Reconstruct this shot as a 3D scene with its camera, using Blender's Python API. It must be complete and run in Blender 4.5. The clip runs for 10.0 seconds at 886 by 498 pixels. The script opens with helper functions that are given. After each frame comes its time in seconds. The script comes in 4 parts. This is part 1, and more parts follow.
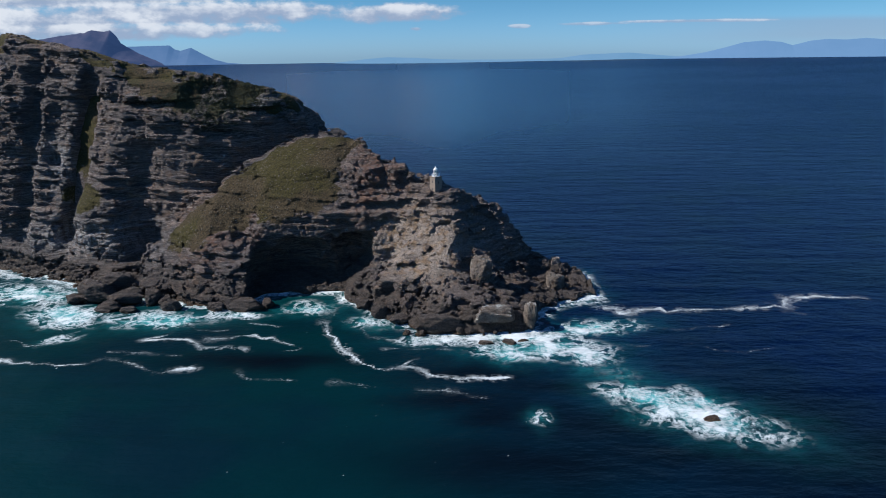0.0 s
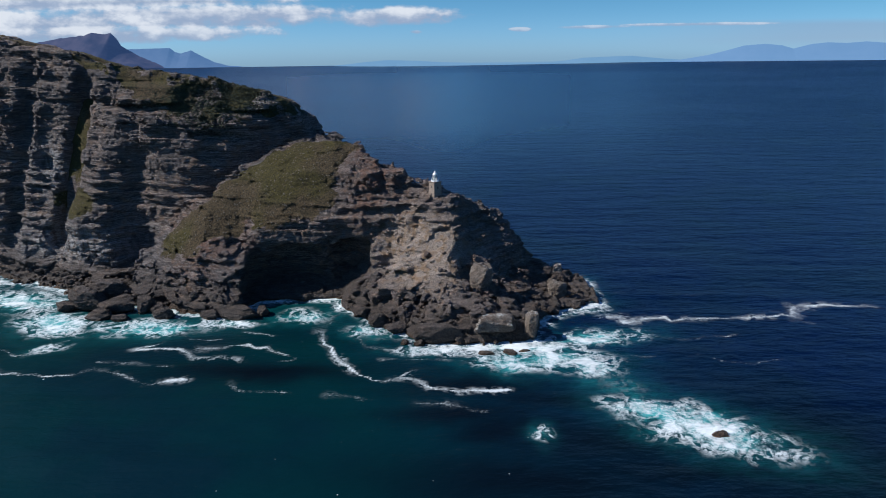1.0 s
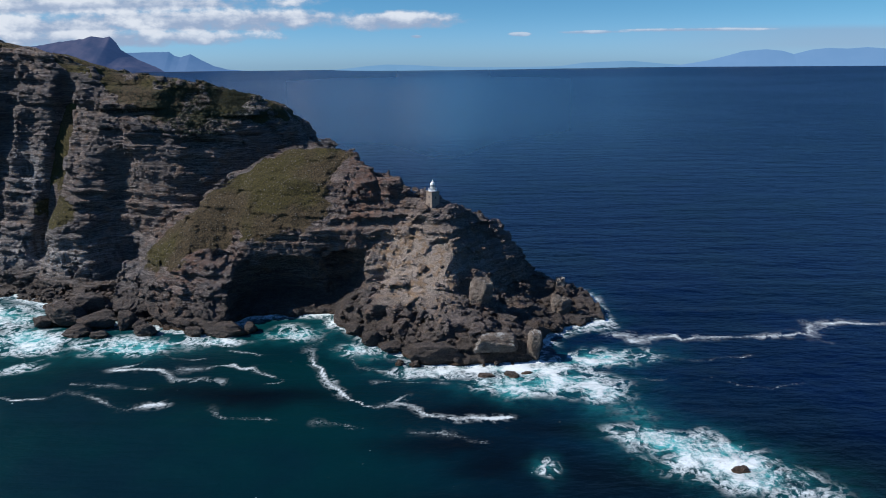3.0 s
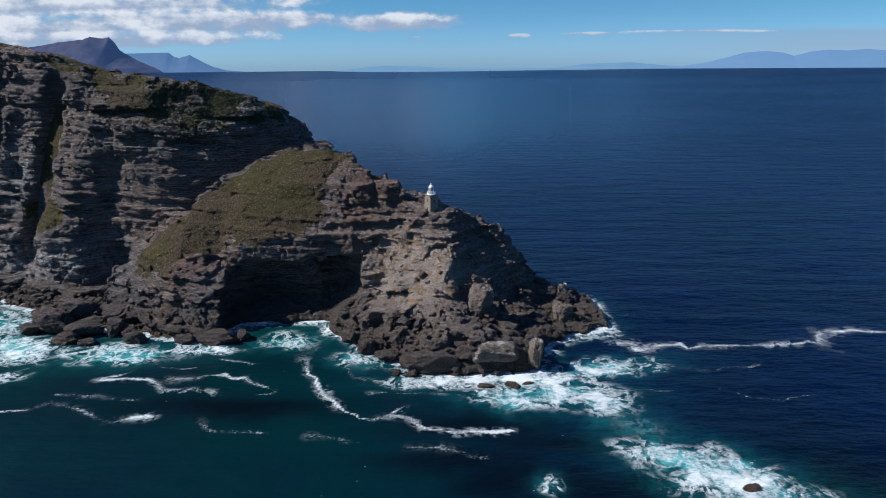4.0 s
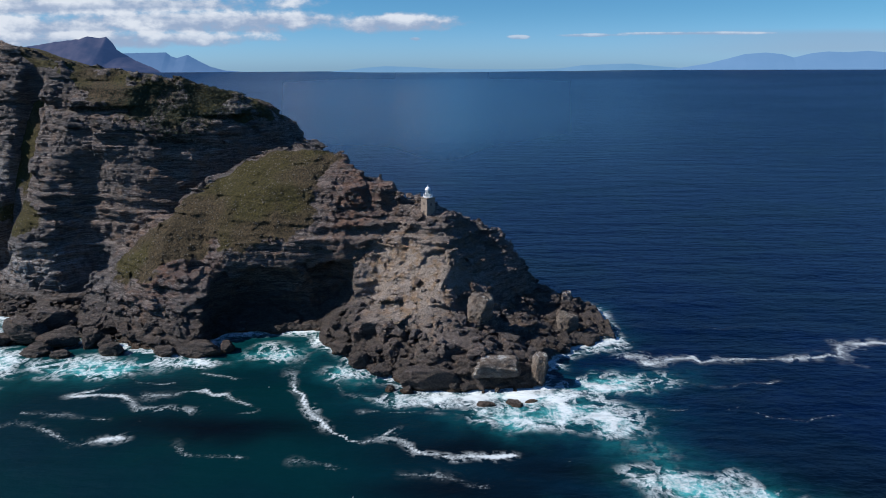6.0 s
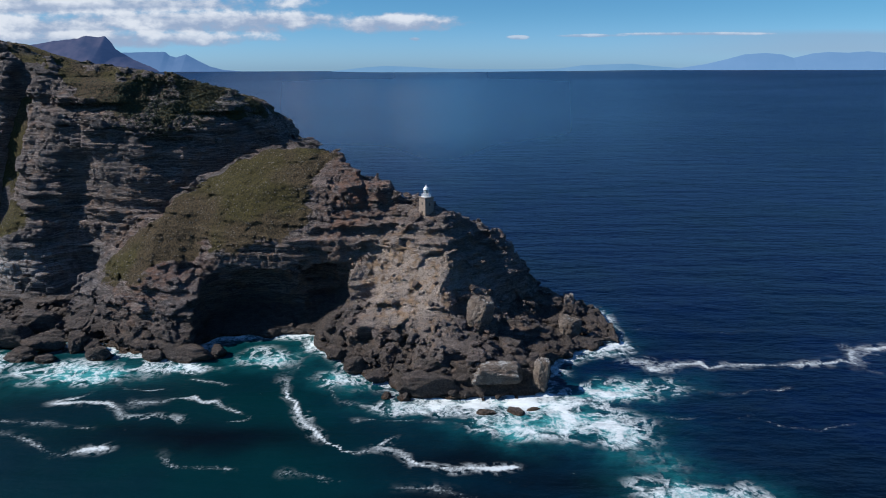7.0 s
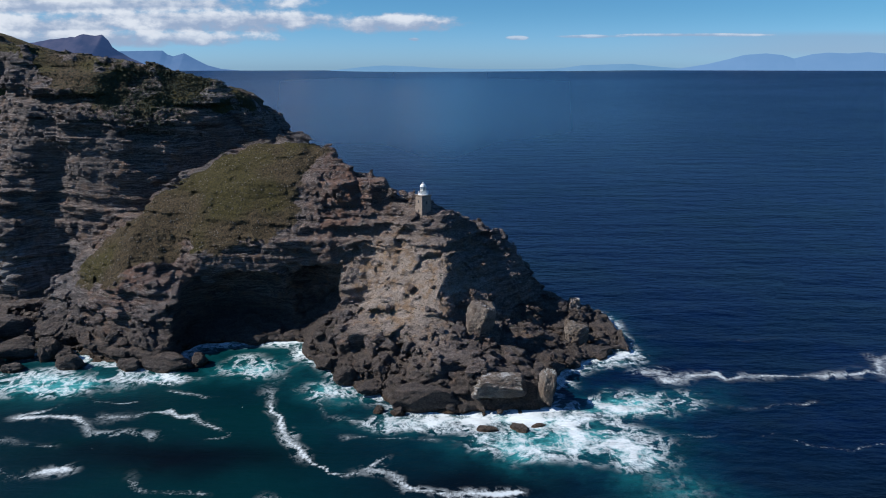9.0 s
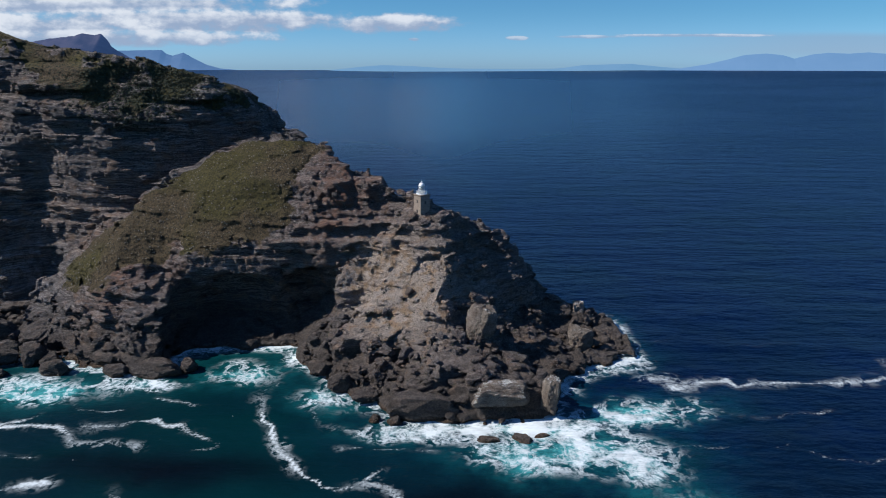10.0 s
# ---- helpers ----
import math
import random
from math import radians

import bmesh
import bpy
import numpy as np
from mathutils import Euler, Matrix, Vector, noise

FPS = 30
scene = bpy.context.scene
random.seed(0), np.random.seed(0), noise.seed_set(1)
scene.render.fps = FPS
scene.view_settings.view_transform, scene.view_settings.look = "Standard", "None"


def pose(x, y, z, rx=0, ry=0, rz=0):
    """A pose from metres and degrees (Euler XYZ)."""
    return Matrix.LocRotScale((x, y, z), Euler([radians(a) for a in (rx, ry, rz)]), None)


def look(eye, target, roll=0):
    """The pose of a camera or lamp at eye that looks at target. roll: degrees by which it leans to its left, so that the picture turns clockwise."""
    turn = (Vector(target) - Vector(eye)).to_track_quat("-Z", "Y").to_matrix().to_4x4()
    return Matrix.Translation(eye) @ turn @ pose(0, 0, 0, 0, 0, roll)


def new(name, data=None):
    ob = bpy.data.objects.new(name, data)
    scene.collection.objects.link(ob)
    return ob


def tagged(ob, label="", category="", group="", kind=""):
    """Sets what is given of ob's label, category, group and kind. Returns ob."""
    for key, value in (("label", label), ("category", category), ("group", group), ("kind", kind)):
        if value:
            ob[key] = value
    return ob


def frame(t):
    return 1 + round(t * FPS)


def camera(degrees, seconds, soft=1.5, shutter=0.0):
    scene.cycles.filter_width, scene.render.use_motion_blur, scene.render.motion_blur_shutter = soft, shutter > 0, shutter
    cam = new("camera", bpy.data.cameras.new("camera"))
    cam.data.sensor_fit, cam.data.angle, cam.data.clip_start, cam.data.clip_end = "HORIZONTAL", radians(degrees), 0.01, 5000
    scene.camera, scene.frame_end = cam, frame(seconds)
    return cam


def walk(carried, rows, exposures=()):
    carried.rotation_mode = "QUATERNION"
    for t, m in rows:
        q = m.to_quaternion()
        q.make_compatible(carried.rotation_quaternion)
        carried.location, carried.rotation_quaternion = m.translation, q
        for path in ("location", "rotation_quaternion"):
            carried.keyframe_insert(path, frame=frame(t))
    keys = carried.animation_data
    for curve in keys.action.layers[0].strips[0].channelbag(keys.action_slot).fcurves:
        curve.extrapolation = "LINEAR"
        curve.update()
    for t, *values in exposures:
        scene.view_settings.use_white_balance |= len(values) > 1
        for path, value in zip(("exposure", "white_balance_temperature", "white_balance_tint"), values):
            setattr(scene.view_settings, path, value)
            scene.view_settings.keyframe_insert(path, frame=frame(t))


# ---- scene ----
cam = camera(70.0, 10.0, soft=1.0)
PATH = [
    (0, (0.994, 18.332, 130.181), (0.146, 113.998, 101.075), -0.77),
    (0.5, (1.223, 22.508, 130.004), (0.357, 118.238, 101.108), -0.73),
    (1, (1.442, 26.822, 129.909), (0.569, 122.613, 101.217), -0.70),
    (1.5, (1.650, 31.247, 129.848), (0.783, 127.095, 101.346), -0.66),
    (2, (1.849, 35.760, 129.781), (0.996, 131.659, 101.450), -0.62),
    (2.5, (2.037, 40.341, 129.672), (1.209, 136.285, 101.490), -0.58),
    (4, (2.544, 54.325, 128.830), (1.830, 150.359, 100.955), -0.45),
    (4.5, (2.693, 59.022, 128.317), (2.029, 155.073, 100.502), -0.41),
    (5, (2.833, 63.721, 127.674), (2.222, 159.786, 99.902), -0.36),
    (5.5, (2.964, 68.417, 126.899), (2.407, 164.491, 99.158), -0.32),
    (7, (3.299, 82.467, 123.870), (2.912, 178.555, 96.175), -0.19),
    (7.5, (3.392, 87.144, 122.682), (3.060, 183.235, 94.998), -0.15),
    (8, (3.477, 91.826, 121.447), (3.195, 187.921, 93.776), -0.11),
    (8.5, (3.552, 96.523, 120.201), (3.317, 192.622, 92.543), -0.07),
    (9, (3.619, 101.247, 118.984), (3.425, 197.350, 91.340), -0.03),
    (9.5, (3.677, 106.012, 117.841), (3.518, 202.119, 90.208), 0.00),
    (10, (3.726, 110.835, 116.825), (3.595, 206.943, 89.195), 0.04),
]
walk(cam, [(t, look(eye, target, roll)) for t, eye, target, roll in PATH], [(0.0, 0.36, 6120.0, 10.0), (10.0, 0.36, 6120.0, 10.0)])


# ---- light ----
SUN = Vector((-0.74, -0.05, 0.66)).normalized()
world = bpy.data.worlds.new("sky")
scene.world = world
world.use_nodes = True


class Nodes:
    """Short hand for building node trees."""

    def __init__(self, tree):
        self.t = tree
        tree.nodes.clear()

    def n(self, kind):
        return self.t.nodes.new(kind)

    def put(self, socket, value):
        if isinstance(value, bpy.types.NodeSocket):
            self.t.links.new(value, socket)
        elif value is not None:
            socket.default_value = value

    def m(self, op, a, b=None, c=None, clamp=False):
        nd = self.n("ShaderNodeMath")
        nd.operation, nd.use_clamp = op, clamp
        for s, v in zip(nd.inputs, (a, b, c)):
            self.put(s, v)
        return nd.outputs[0]

    def v(self, op, a, b=None):
        nd = self.n("ShaderNodeVectorMath")
        nd.operation = op
        self.put(nd.inputs[0], a)
        if b is not None:
            self.put(nd.inputs[1], b)
        return nd.outputs[0]

    def step(self, x, lo, hi, a=0.0, b=1.0):
        nd = self.n("ShaderNodeMapRange")
        nd.interpolation_type = "SMOOTHSTEP"
        for s, val in zip(nd.inputs, (x, lo, hi, a, b)):
            self.put(s, val)
        return nd.outputs[0]

    def noise(self, vec, scale, detail=4.0, rough=0.55, dist=0.0):
        nd = self.n("ShaderNodeTexNoise")
        self.put(nd.inputs["Vector"], vec)
        for k, val in (("Scale", scale), ("Detail", detail), ("Roughness", rough), ("Distortion", dist)):
            self.put(nd.inputs[k], val)
        return nd.outputs["Fac"]

    def mix(self, fac, a, b, blend="MIX"):
        nd = self.n("ShaderNodeMix")
        nd.data_type, nd.blend_type = "RGBA", blend
        self.put(nd.inputs["Factor"], fac)
        self.put(nd.inputs["A"], a if isinstance(a, bpy.types.NodeSocket) else (*a, 1))
        self.put(nd.inputs["B"], b if isinstance(b, bpy.types.NodeSocket) else (*b, 1))
        return [o for o in nd.outputs if o.type == "RGBA"][0]

    def scaled(self, vec, s):
        return self.v("MULTIPLY", vec, s)

    def attr(self, name):
        nd = self.n("ShaderNodeAttribute")
        nd.attribute_name = name
        return nd.outputs["Fac"]

    def bump(self, height, strength, distance, normal=None):
        nd = self.n("ShaderNodeBump")
        self.put(nd.inputs["Height"], height)
        self.put(nd.inputs["Strength"], strength)
        self.put(nd.inputs["Distance"], distance)
        if normal is not None:
            self.put(nd.inputs["Normal"], normal)
        return nd.outputs[0]


w = Nodes(world.node_tree)
sky = w.n("ShaderNodeTexSky")
sky.sky_type, sky.sun_disc = "NISHITA", False
sky.sun_elevation, sky.sun_rotation = math.asin(SUN.z), math.atan2(SUN.x, SUN.y)
sky.altitude, sky.air_density, sky.dust_density, sky.ozone_density = 100.0, 1.0, 0.4, 2.5
way = w.n("ShaderNodeTexCoord").outputs["Generated"]
sep = w.n("ShaderNodeSeparateXYZ")
w.put(sep.inputs[0], way)
ahead = w.m("MAXIMUM", sep.outputs[1], 0.05)
u = w.m("DIVIDE", sep.outputs[0], ahead)
v = w.m("DIVIDE", sep.outputs[2], ahead)
cv = w.n("ShaderNodeCombineXYZ")
w.put(cv.inputs[0], u), w.put(cv.inputs[1], w.m("MULTIPLY", v, 1.9))
puff = w.noise(cv.outputs[0], 19.0, 7.0, 0.58)
soft = w.noise(cv.outputs[0], 4.0, 3.0, 0.5)
mask, shade = None, None
# cumulus bank over the land, two lone clouds, thin far streaks: centre u, v, half sizes, density
for u0, v0, a, b, dens in ((-0.42, 0.066, 0.29, 0.019, 1.0), (-0.62, 0.055, 0.22, 0.026, 1.0), (-0.52, 0.042, 0.26, 0.013, 0.95), (-0.27, 0.068, 0.13, 0.013, 1.0), (-0.58, 0.090, 0.36, 0.018, 1.0),
                           (-0.30, 0.103, 0.14, 0.006, 0.9), (-0.07, 0.063, 0.098, 0.013, 1.0), (-0.50, 0.150, 0.5, 0.030, 0.9),
                           (-0.046, 0.040, 0.010, 0.0028, 0.8), (0.110, 0.042, 0.016, 0.003, 0.7), (0.22, 0.044, 0.05, 0.0026, 0.7), (0.37, 0.046, 0.11, 0.0026, 0.75)):
    du = w.m("DIVIDE", w.m("SUBTRACT", u, u0), a)
    dv = w.m("DIVIDE", w.m("SUBTRACT", v, v0), b)
    e = w.m("SUBTRACT", 1.42, w.m("ADD", w.m("MULTIPLY", du, du), w.m("MULTIPLY", dv, dv)))
    e = w.m("ADD", e, w.m("MULTIPLY", w.m("SUBTRACT", puff, 0.51), 3.6))
    e = w.m("MULTIPLY", w.step(e, 0.0, 1.1), dens)
    mask = e if mask is None else w.m("MAXIMUM", mask, e)
    lit = w.m("MULTIPLY", w.step(w.m("ADD", dv, w.m("MULTIPLY", w.m("SUBTRACT", puff, 0.5), 5.0)), -0.6, 1.0), e)
    shade = lit if shade is None else w.m("MAXIMUM", shade, lit)
haze = w.m("MULTIPLY", w.step(u, 0.18, 0.62), w.m("MULTIPLY", w.step(v, 0.005, 0.026), w.step(w.m("ADD", v, w.m("MULTIPLY", soft, 0.008)), 0.058, 0.046)))
tinted = w.mix(1.0, sky.outputs[0], w.mix(w.step(v, -0.005, 0.095), (0.78, 1.32, 2.30), (0.52, 1.02, 1.50)), "MULTIPLY")
tinted = w.mix(w.m("MULTIPLY", haze, 0.45), tinted, (4.4, 5.0, 6.7))
cloudy = w.mix(shade, (4.9, 6.1, 8.2), (11.2, 11.6, 12.2))
col = w.mix(mask, tinted, cloudy)
bg = w.n("ShaderNodeBackground")
w.put(bg.inputs[0], col)
bg.inputs[1].default_value = 0.052
w.put(w.n("ShaderNodeOutputWorld").inputs[0], bg.outputs[0])

lamp = bpy.data.lights.new("sun", "SUN")
lamp.energy, lamp.angle, lamp.color = 4.6, radians(0.53), (1.0, 0.94, 0.86)
new("sun", lamp).matrix_world = look((0, 0, 0), -SUN)


# ---- materials ----
def material(name):
    mat = bpy.data.materials.new(name)
    mat.use_nodes = True
    k = Nodes(mat.node_tree)
    bsdf = k.n("ShaderNodeBsdfPrincipled")
    k.put(k.n("ShaderNodeOutputMaterial").inputs[0], bsdf.outputs[0])
    place = k.n("ShaderNodeNewGeometry").outputs["Position"]
    return mat, k, bsdf, place


def rock_material(name, weathered, guano=False):
    """Layered sandstone: grey and tan beds, rust and lichen stains, a dark tidal band, turf where the 'turf' attribute says."""
    mat, k, bsdf, pos = material(name)
    warp = k.noise(pos, 0.05, 3)
    sp = k.n("ShaderNodeSeparateXYZ")
    k.put(sp.inputs[0], pos)
    z = k.m("ADD", sp.outputs[2], k.m("MULTIPLY", warp, 5.0))
    lay = k.n("ShaderNodeCombineXYZ")
    k.put(lay.inputs[0], k.m("MULTIPLY", sp.outputs[0], 0.03))
    k.put(lay.inputs[1], k.m("MULTIPLY", sp.outputs[1], 0.03))
    k.put(lay.inputs[2], k.m("MULTIPLY", z, 0.55))
    beds = k.noise(lay.outputs[0], 1.0, 5, 0.65)
    large = k.noise(pos, 0.035, 3, 0.5)
    mid = k.noise(pos, 0.22, 5, 0.6)
    fine = k.noise(pos, 1.1, 5, 0.65)
    thin = k.noise(k.scaled(lay.outputs[0], (4.0, 4.0, 3.2)), 1.0, 4, 0.7)
    col = k.mix(k.step(beds, 0.36, 0.66), (0.096, 0.075, 0.069), (0.405, 0.308, 0.268))
    bedded = k.step(sp.outputs[0], -40.0, -95.0, 0.40, 1.0)
    # every block of the jointed beds has its own tint
    wob = k.v("ADD", pos, k.scaled(k.noise(pos, 0.4, 3, 0.6), (1.2, 1.2, 0.5)))
    tints = []
    for size in ((0.20, 0.20, 0.42), (0.62, 0.62, 1.25)):
        cell = k.n("ShaderNodeTexVoronoi")
        k.put(cell.inputs["Vector"], k.scaled(wob, size))
        pick_one = k.n("ShaderNodeSeparateColor")
        k.put(pick_one.inputs[0], cell.outputs["Color"])
        tints.append(pick_one.outputs[0])
    tint = k.m("ADD", k.m("MULTIPLY", tints[0], 0.42), k.m("MULTIPLY", tints[1], 0.58))
    col = k.mix(k.m("MULTIPLY", k.step(tint, 0.48, 0.26), 0.68), col, (0.070, 0.058, 0.056))
    col = k.mix(k.m("MULTIPLY", k.step(tint, 0.60, 0.80), 0.66), col, (0.52, 0.455, 0.415))
    col = k.mix(k.m("MULTIPLY", k.step(thin, 0.51, 0.58), k.m("MULTIPLY", bedded, 0.6)), col, (0.070, 0.058, 0.054))
    col = k.mix(k.m("MULTIPLY", k.step(thin, 0.48, 0.40), k.m("MULTIPLY", bedded, 0.6)), col, (0.56, 0.48, 0.43))
    col = k.mix(k.m("MULTIPLY", k.step(mid, 0.50, 0.68), 0.65), col, (0.35, 0.215, 0.135))
    col = k.mix(k.m("MULTIPLY", k.attr("rust"), k.step(mid, 0.35, 0.6)), col, (0.31, 0.165, 0.11))
    col = k.mix(k.m("MULTIPLY", k.step(large, 0.45, 0.62), 0.45), col, (0.15, 0.145, 0.15))
    pale = k.m("MULTIPLY", k.m("MULTIPLY", k.attr("pale"), k.step(fine, 0.72, 0.54)), k.step(tint, 0.18, 0.36, 0.4, 1.0), clamp=True)
    col = k.mix(pale, col, k.mix(k.step(mid, 0.45, 0.64), (0.64, 0.52, 0.43), (0.54, 0.36, 0.22)))
    # runs of bird lime down the bedded cliff
    runs = k.noise(k.scaled(pos, (0.35, 0.35, 0.06)), 1.0, 5, 0.65)
    lime_run = k.m("MULTIPLY", k.attr("lime"), k.m("MULTIPLY", k.step(runs, 0.36, 0.52), k.step(thin, 0.60, 0.42, 0.25, 1.0)))
    col = k.mix(k.m("MULTIPLY", lime_run, 0.95), col, (0.64, 0.62, 0.61))
    col = k.mix(k.m("MULTIPLY", k.step(fine, 0.55, 0.75), 0.45), col, (0.08, 0.07, 0.065))
    tide = k.step(k.m("ADD", sp.outputs[2], k.m("MULTIPLY", k.m("SUBTRACT", mid, 0.5), 22.0)), 5.0, 21.0, 0.75, 0.0)
    col = k.mix(tide, col, k.mix(k.step(fine, 0.35, 0.65), (0.044, 0.036, 0.032), (0.145, 0.114, 0.092)))
    weed = k.step(k.m("ADD", sp.outputs[2], k.m("MULTIPLY", fine, 3.0)), 2.2, 3.6, 0.8, 0.0)
    col = k.mix(weed, col, k.mix(k.step(fine, 0.4, 0.6), (0.06, 0.036, 0.020), (0.16, 0.090, 0.046)))
    if weathered:
        turf = k.m("ADD", k.attr("turf"), k.m("MULTIPLY", k.m("SUBTRACT", mid, 0.5), 1.1))
        turf = k.step(turf, 0.42, 0.62)
        grass = k.mix(k.step(fine, 0.35, 0.65), (0.036, 0.028, 0.015), (0.140, 0.096, 0.047))
        grass = k.mix(k.step(large, 0.42, 0.6), grass, k.mix(k.step(fine, 0.3, 0.7), (0.034, 0.029, 0.009), (0.120, 0.098, 0.024)))
        tuft = k.noise(pos, 2.6, 3, 0.7)
        grass = k.mix(k.m("MULTIPLY", k.step(tuft, 0.52, 0.66), 0.7), grass, (0.022, 0.020, 0.010))
        grass = k.mix(k.m("MULTIPLY", k.step(tuft, 0.40, 0.28), 0.5), grass, (0.20, 0.165, 0.10))
        col = k.mix(turf, col, grass)
    if guano:
        col = k.mix(0.68, col, k.mix(k.step(mid, 0.35, 0.65), (0.34, 0.255, 0.19), (0.56, 0.47, 0.385)))
        nz = k.n("ShaderNodeSeparateXYZ")
        k.put(nz.inputs[0], k.n("ShaderNodeNewGeometry").outputs["True Normal"])
        lime = k.step(k.m("ADD", nz.outputs[2], k.m("MULTIPLY", k.m("SUBTRACT", mid, 0.5), 1.6)), 0.86, 1.15)
        col = k.mix(lime, col, (0.74, 0.72, 0.68))
    k.put(bsdf.inputs["Base Color"], col)
    k.put(bsdf.inputs["Roughness"], k.step(sp.outputs[2], 0.5, 4.0, 0.45, 0.92))
    bsdf.inputs["Specular IOR Level"].default_value = 0.3
    cracks = []
    for size, seed in (((0.16, 0.16, 0.34), 3.0), ((0.42, 0.42, 0.90), 11.0)):
        crack = k.n("ShaderNodeTexVoronoi")
        crack.feature = "DISTANCE_TO_EDGE"
        k.put(crack.inputs["Vector"], k.v("ADD", k.scaled(pos, size), k.scaled(k.noise(pos, 0.5, 4, 0.6), (0.7 + seed * 0.01, 0.6, 0.5))))
        cracks.append(k.step(crack.outputs["Distance"], 0.0, 0.09))
    split = k.m("MULTIPLY", cracks[0], k.step(cracks[1], 0.0, 1.0, 0.45, 1.0))
    gritty = k.noise(k.scaled(pos, (0.5, 0.5, 1.6)), 0.9, 9, 0.72)
    hgt = k.m("ADD", k.m("MULTIPLY", gritty, 2.1), k.m("ADD", k.m("MULTIPLY", split, 0.9), k.m("ADD", k.m("MULTIPLY", beds, 0.9), k.m("MULTIPLY", thin, -0.7))))
    if weathered:
        hgt = k.m("ADD", k.m("MULTIPLY", hgt, k.m("SUBTRACT", 1.0, k.m("MULTIPLY", turf, 0.75))), k.m("MULTIPLY", k.m("MULTIPLY", turf, k.noise(pos, 1.6, 6, 0.75)), 0.9))
    k.put(bsdf.inputs["Normal"], k.bump(hgt, 0.95, 1.35))
    seam = k.mix(k.m("MULTIPLY", k.m("SUBTRACT", 1.0, split), 0.52 if not weathered else k.m("MULTIPLY", k.m("SUBTRACT", 1.0, turf), 0.52)), col, (0.05, 0.043, 0.038))
    k.put(bsdf.inputs["Base Color"], seam)
    return mat


ROCK = rock_material("sandstone", True)
BOULDER = rock_material("shore_rock", False)
LIMED = rock_material("limed_rock", False, True)


def plain(name, colour, rough=0.7, metal=0.0, vary=0.25, scale=3.0):
    mat, k, bsdf, pos = material(name)
    f = k.noise(pos, scale, 5, 0.6)
    dark = tuple(c * (1 - vary) for c in colour)
    k.put(bsdf.inputs["Base Color"], k.mix(k.step(f, 0.3, 0.7), dark, colour))
    bsdf.inputs["Roughness"].default_value, bsdf.inputs["Metallic"].default_value = rough, metal
    k.put(bsdf.inputs["Normal"], k.bump(f, 0.3, 0.1))
    return mat


def sea_material():
    """Deep blue water, greener where it is shallow, with lacy foam where the 'foam' attribute says."""
    mat, k, bsdf, pos = material("sea_water")
    swell = k.noise(k.scaled(pos, (0.30, 1.0, 1.0)), 0.045, 4, 0.6)
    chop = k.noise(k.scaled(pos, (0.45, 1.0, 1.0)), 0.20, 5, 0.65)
    patch = k.noise(pos, 0.012, 4, 0.5)
    lace = k.noise(pos, 0.15, 9, 0.70, 0.35)
    fine = k.noise(pos, 0.55, 6, 0.7, 0.6)
    foam, shallow, teal = k.attr("foam"), k.attr("shallow"), k.attr("teal")
    col = k.mix(teal, (0.0001, 0.0054, 0.030), (0.0001, 0.0165, 0.0205))
    col = k.mix(k.m("MULTIPLY", k.step(patch, 0.45, 0.65), 0.6), col, (0.001, 0.008, 0.018))
    col = k.mix(k.attr("kelp"), col, (0.0005, 0.0030, 0.0065))
    col = k.mix(k.m("MULTIPLY", shallow, k.step(lace, 0.20, 0.66)), col, (0.010, 0.115, 0.125))
    milky = k.step(k.m("ADD", shallow, k.m("MULTIPLY", k.m("SUBTRACT", lace, 0.5), 1.4)), 0.55, 1.1)
    col = k.mix(k.m("MULTIPLY", milky, k.step(foam, 0.15, 0.6)), col, (0.07, 0.36, 0.37))
    grain = k.m("ADD", k.m("MULTIPLY", k.m("SUBTRACT", lace, 0.5), 1.7), k.m("MULTIPLY", k.m("SUBTRACT", fine, 0.5), 1.0))
    solid = k.step(k.m("ADD", foam, grain), 0.60, 1.02)
    thread = k.noise(k.v("ADD", pos, (31, 17, 5)), 0.10, 7, 0.66, 0.5)
    web = k.m("SUBTRACT", 1.0, k.m("MULTIPLY", k.m("ABSOLUTE", k.m("SUBTRACT", thread, 0.5)), 11.0), clamp=True)
    web = k.step(web, 0.30, 0.75)
    web = k.m("MULTIPLY", k.m("MULTIPLY", web, k.step(fine, 0.3, 0.6)), k.step(foam, 0.12, 0.55, 0.0, 0.85))
    f = k.m("MULTIPLY", k.m("MAXIMUM", solid, web), k.step(foam, 0.06, 0.25))
    spray = k.noise(k.v("ADD", pos, (7, 3, 1)), 0.9, 6, 0.75)
    thin = k.m("ADD", k.attr("line"), k.m("ADD", k.m("MULTIPLY", k.m("SUBTRACT", spray, 0.5), 1.3), k.m("MULTIPLY", k.m("SUBTRACT", lace, 0.5), 0.7)))
    f = k.m("MAXIMUM", f, k.m("MULTIPLY", k.step(thin, 0.34, 0.95, 0.0, 0.92), k.step(k.attr("line"), 0.05, 0.3)))
    fleck = k.step(k.noise(pos, 0.42, 1.0), 0.80, 0.83, 0.0, 0.55)
    f = k.m("MAXIMUM", f, k.m("MULTIPLY", fleck, teal))
    col = k.mix(f, col, (0.66, 0.71, 0.72))
    # ripple shading put into the blue water's colour, following the chop
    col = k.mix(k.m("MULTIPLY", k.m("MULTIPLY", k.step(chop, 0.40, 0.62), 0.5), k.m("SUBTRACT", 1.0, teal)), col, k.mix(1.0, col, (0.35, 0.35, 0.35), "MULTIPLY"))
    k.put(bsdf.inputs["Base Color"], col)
    k.put(bsdf.inputs["Roughness"], k.m("ADD", k.step(k.attr("lee"), 0.0, 1.0, 0.36, 0.22), k.m("MULTIPLY", f, 0.5)))
    bsdf.inputs["IOR"].default_value = 1.33
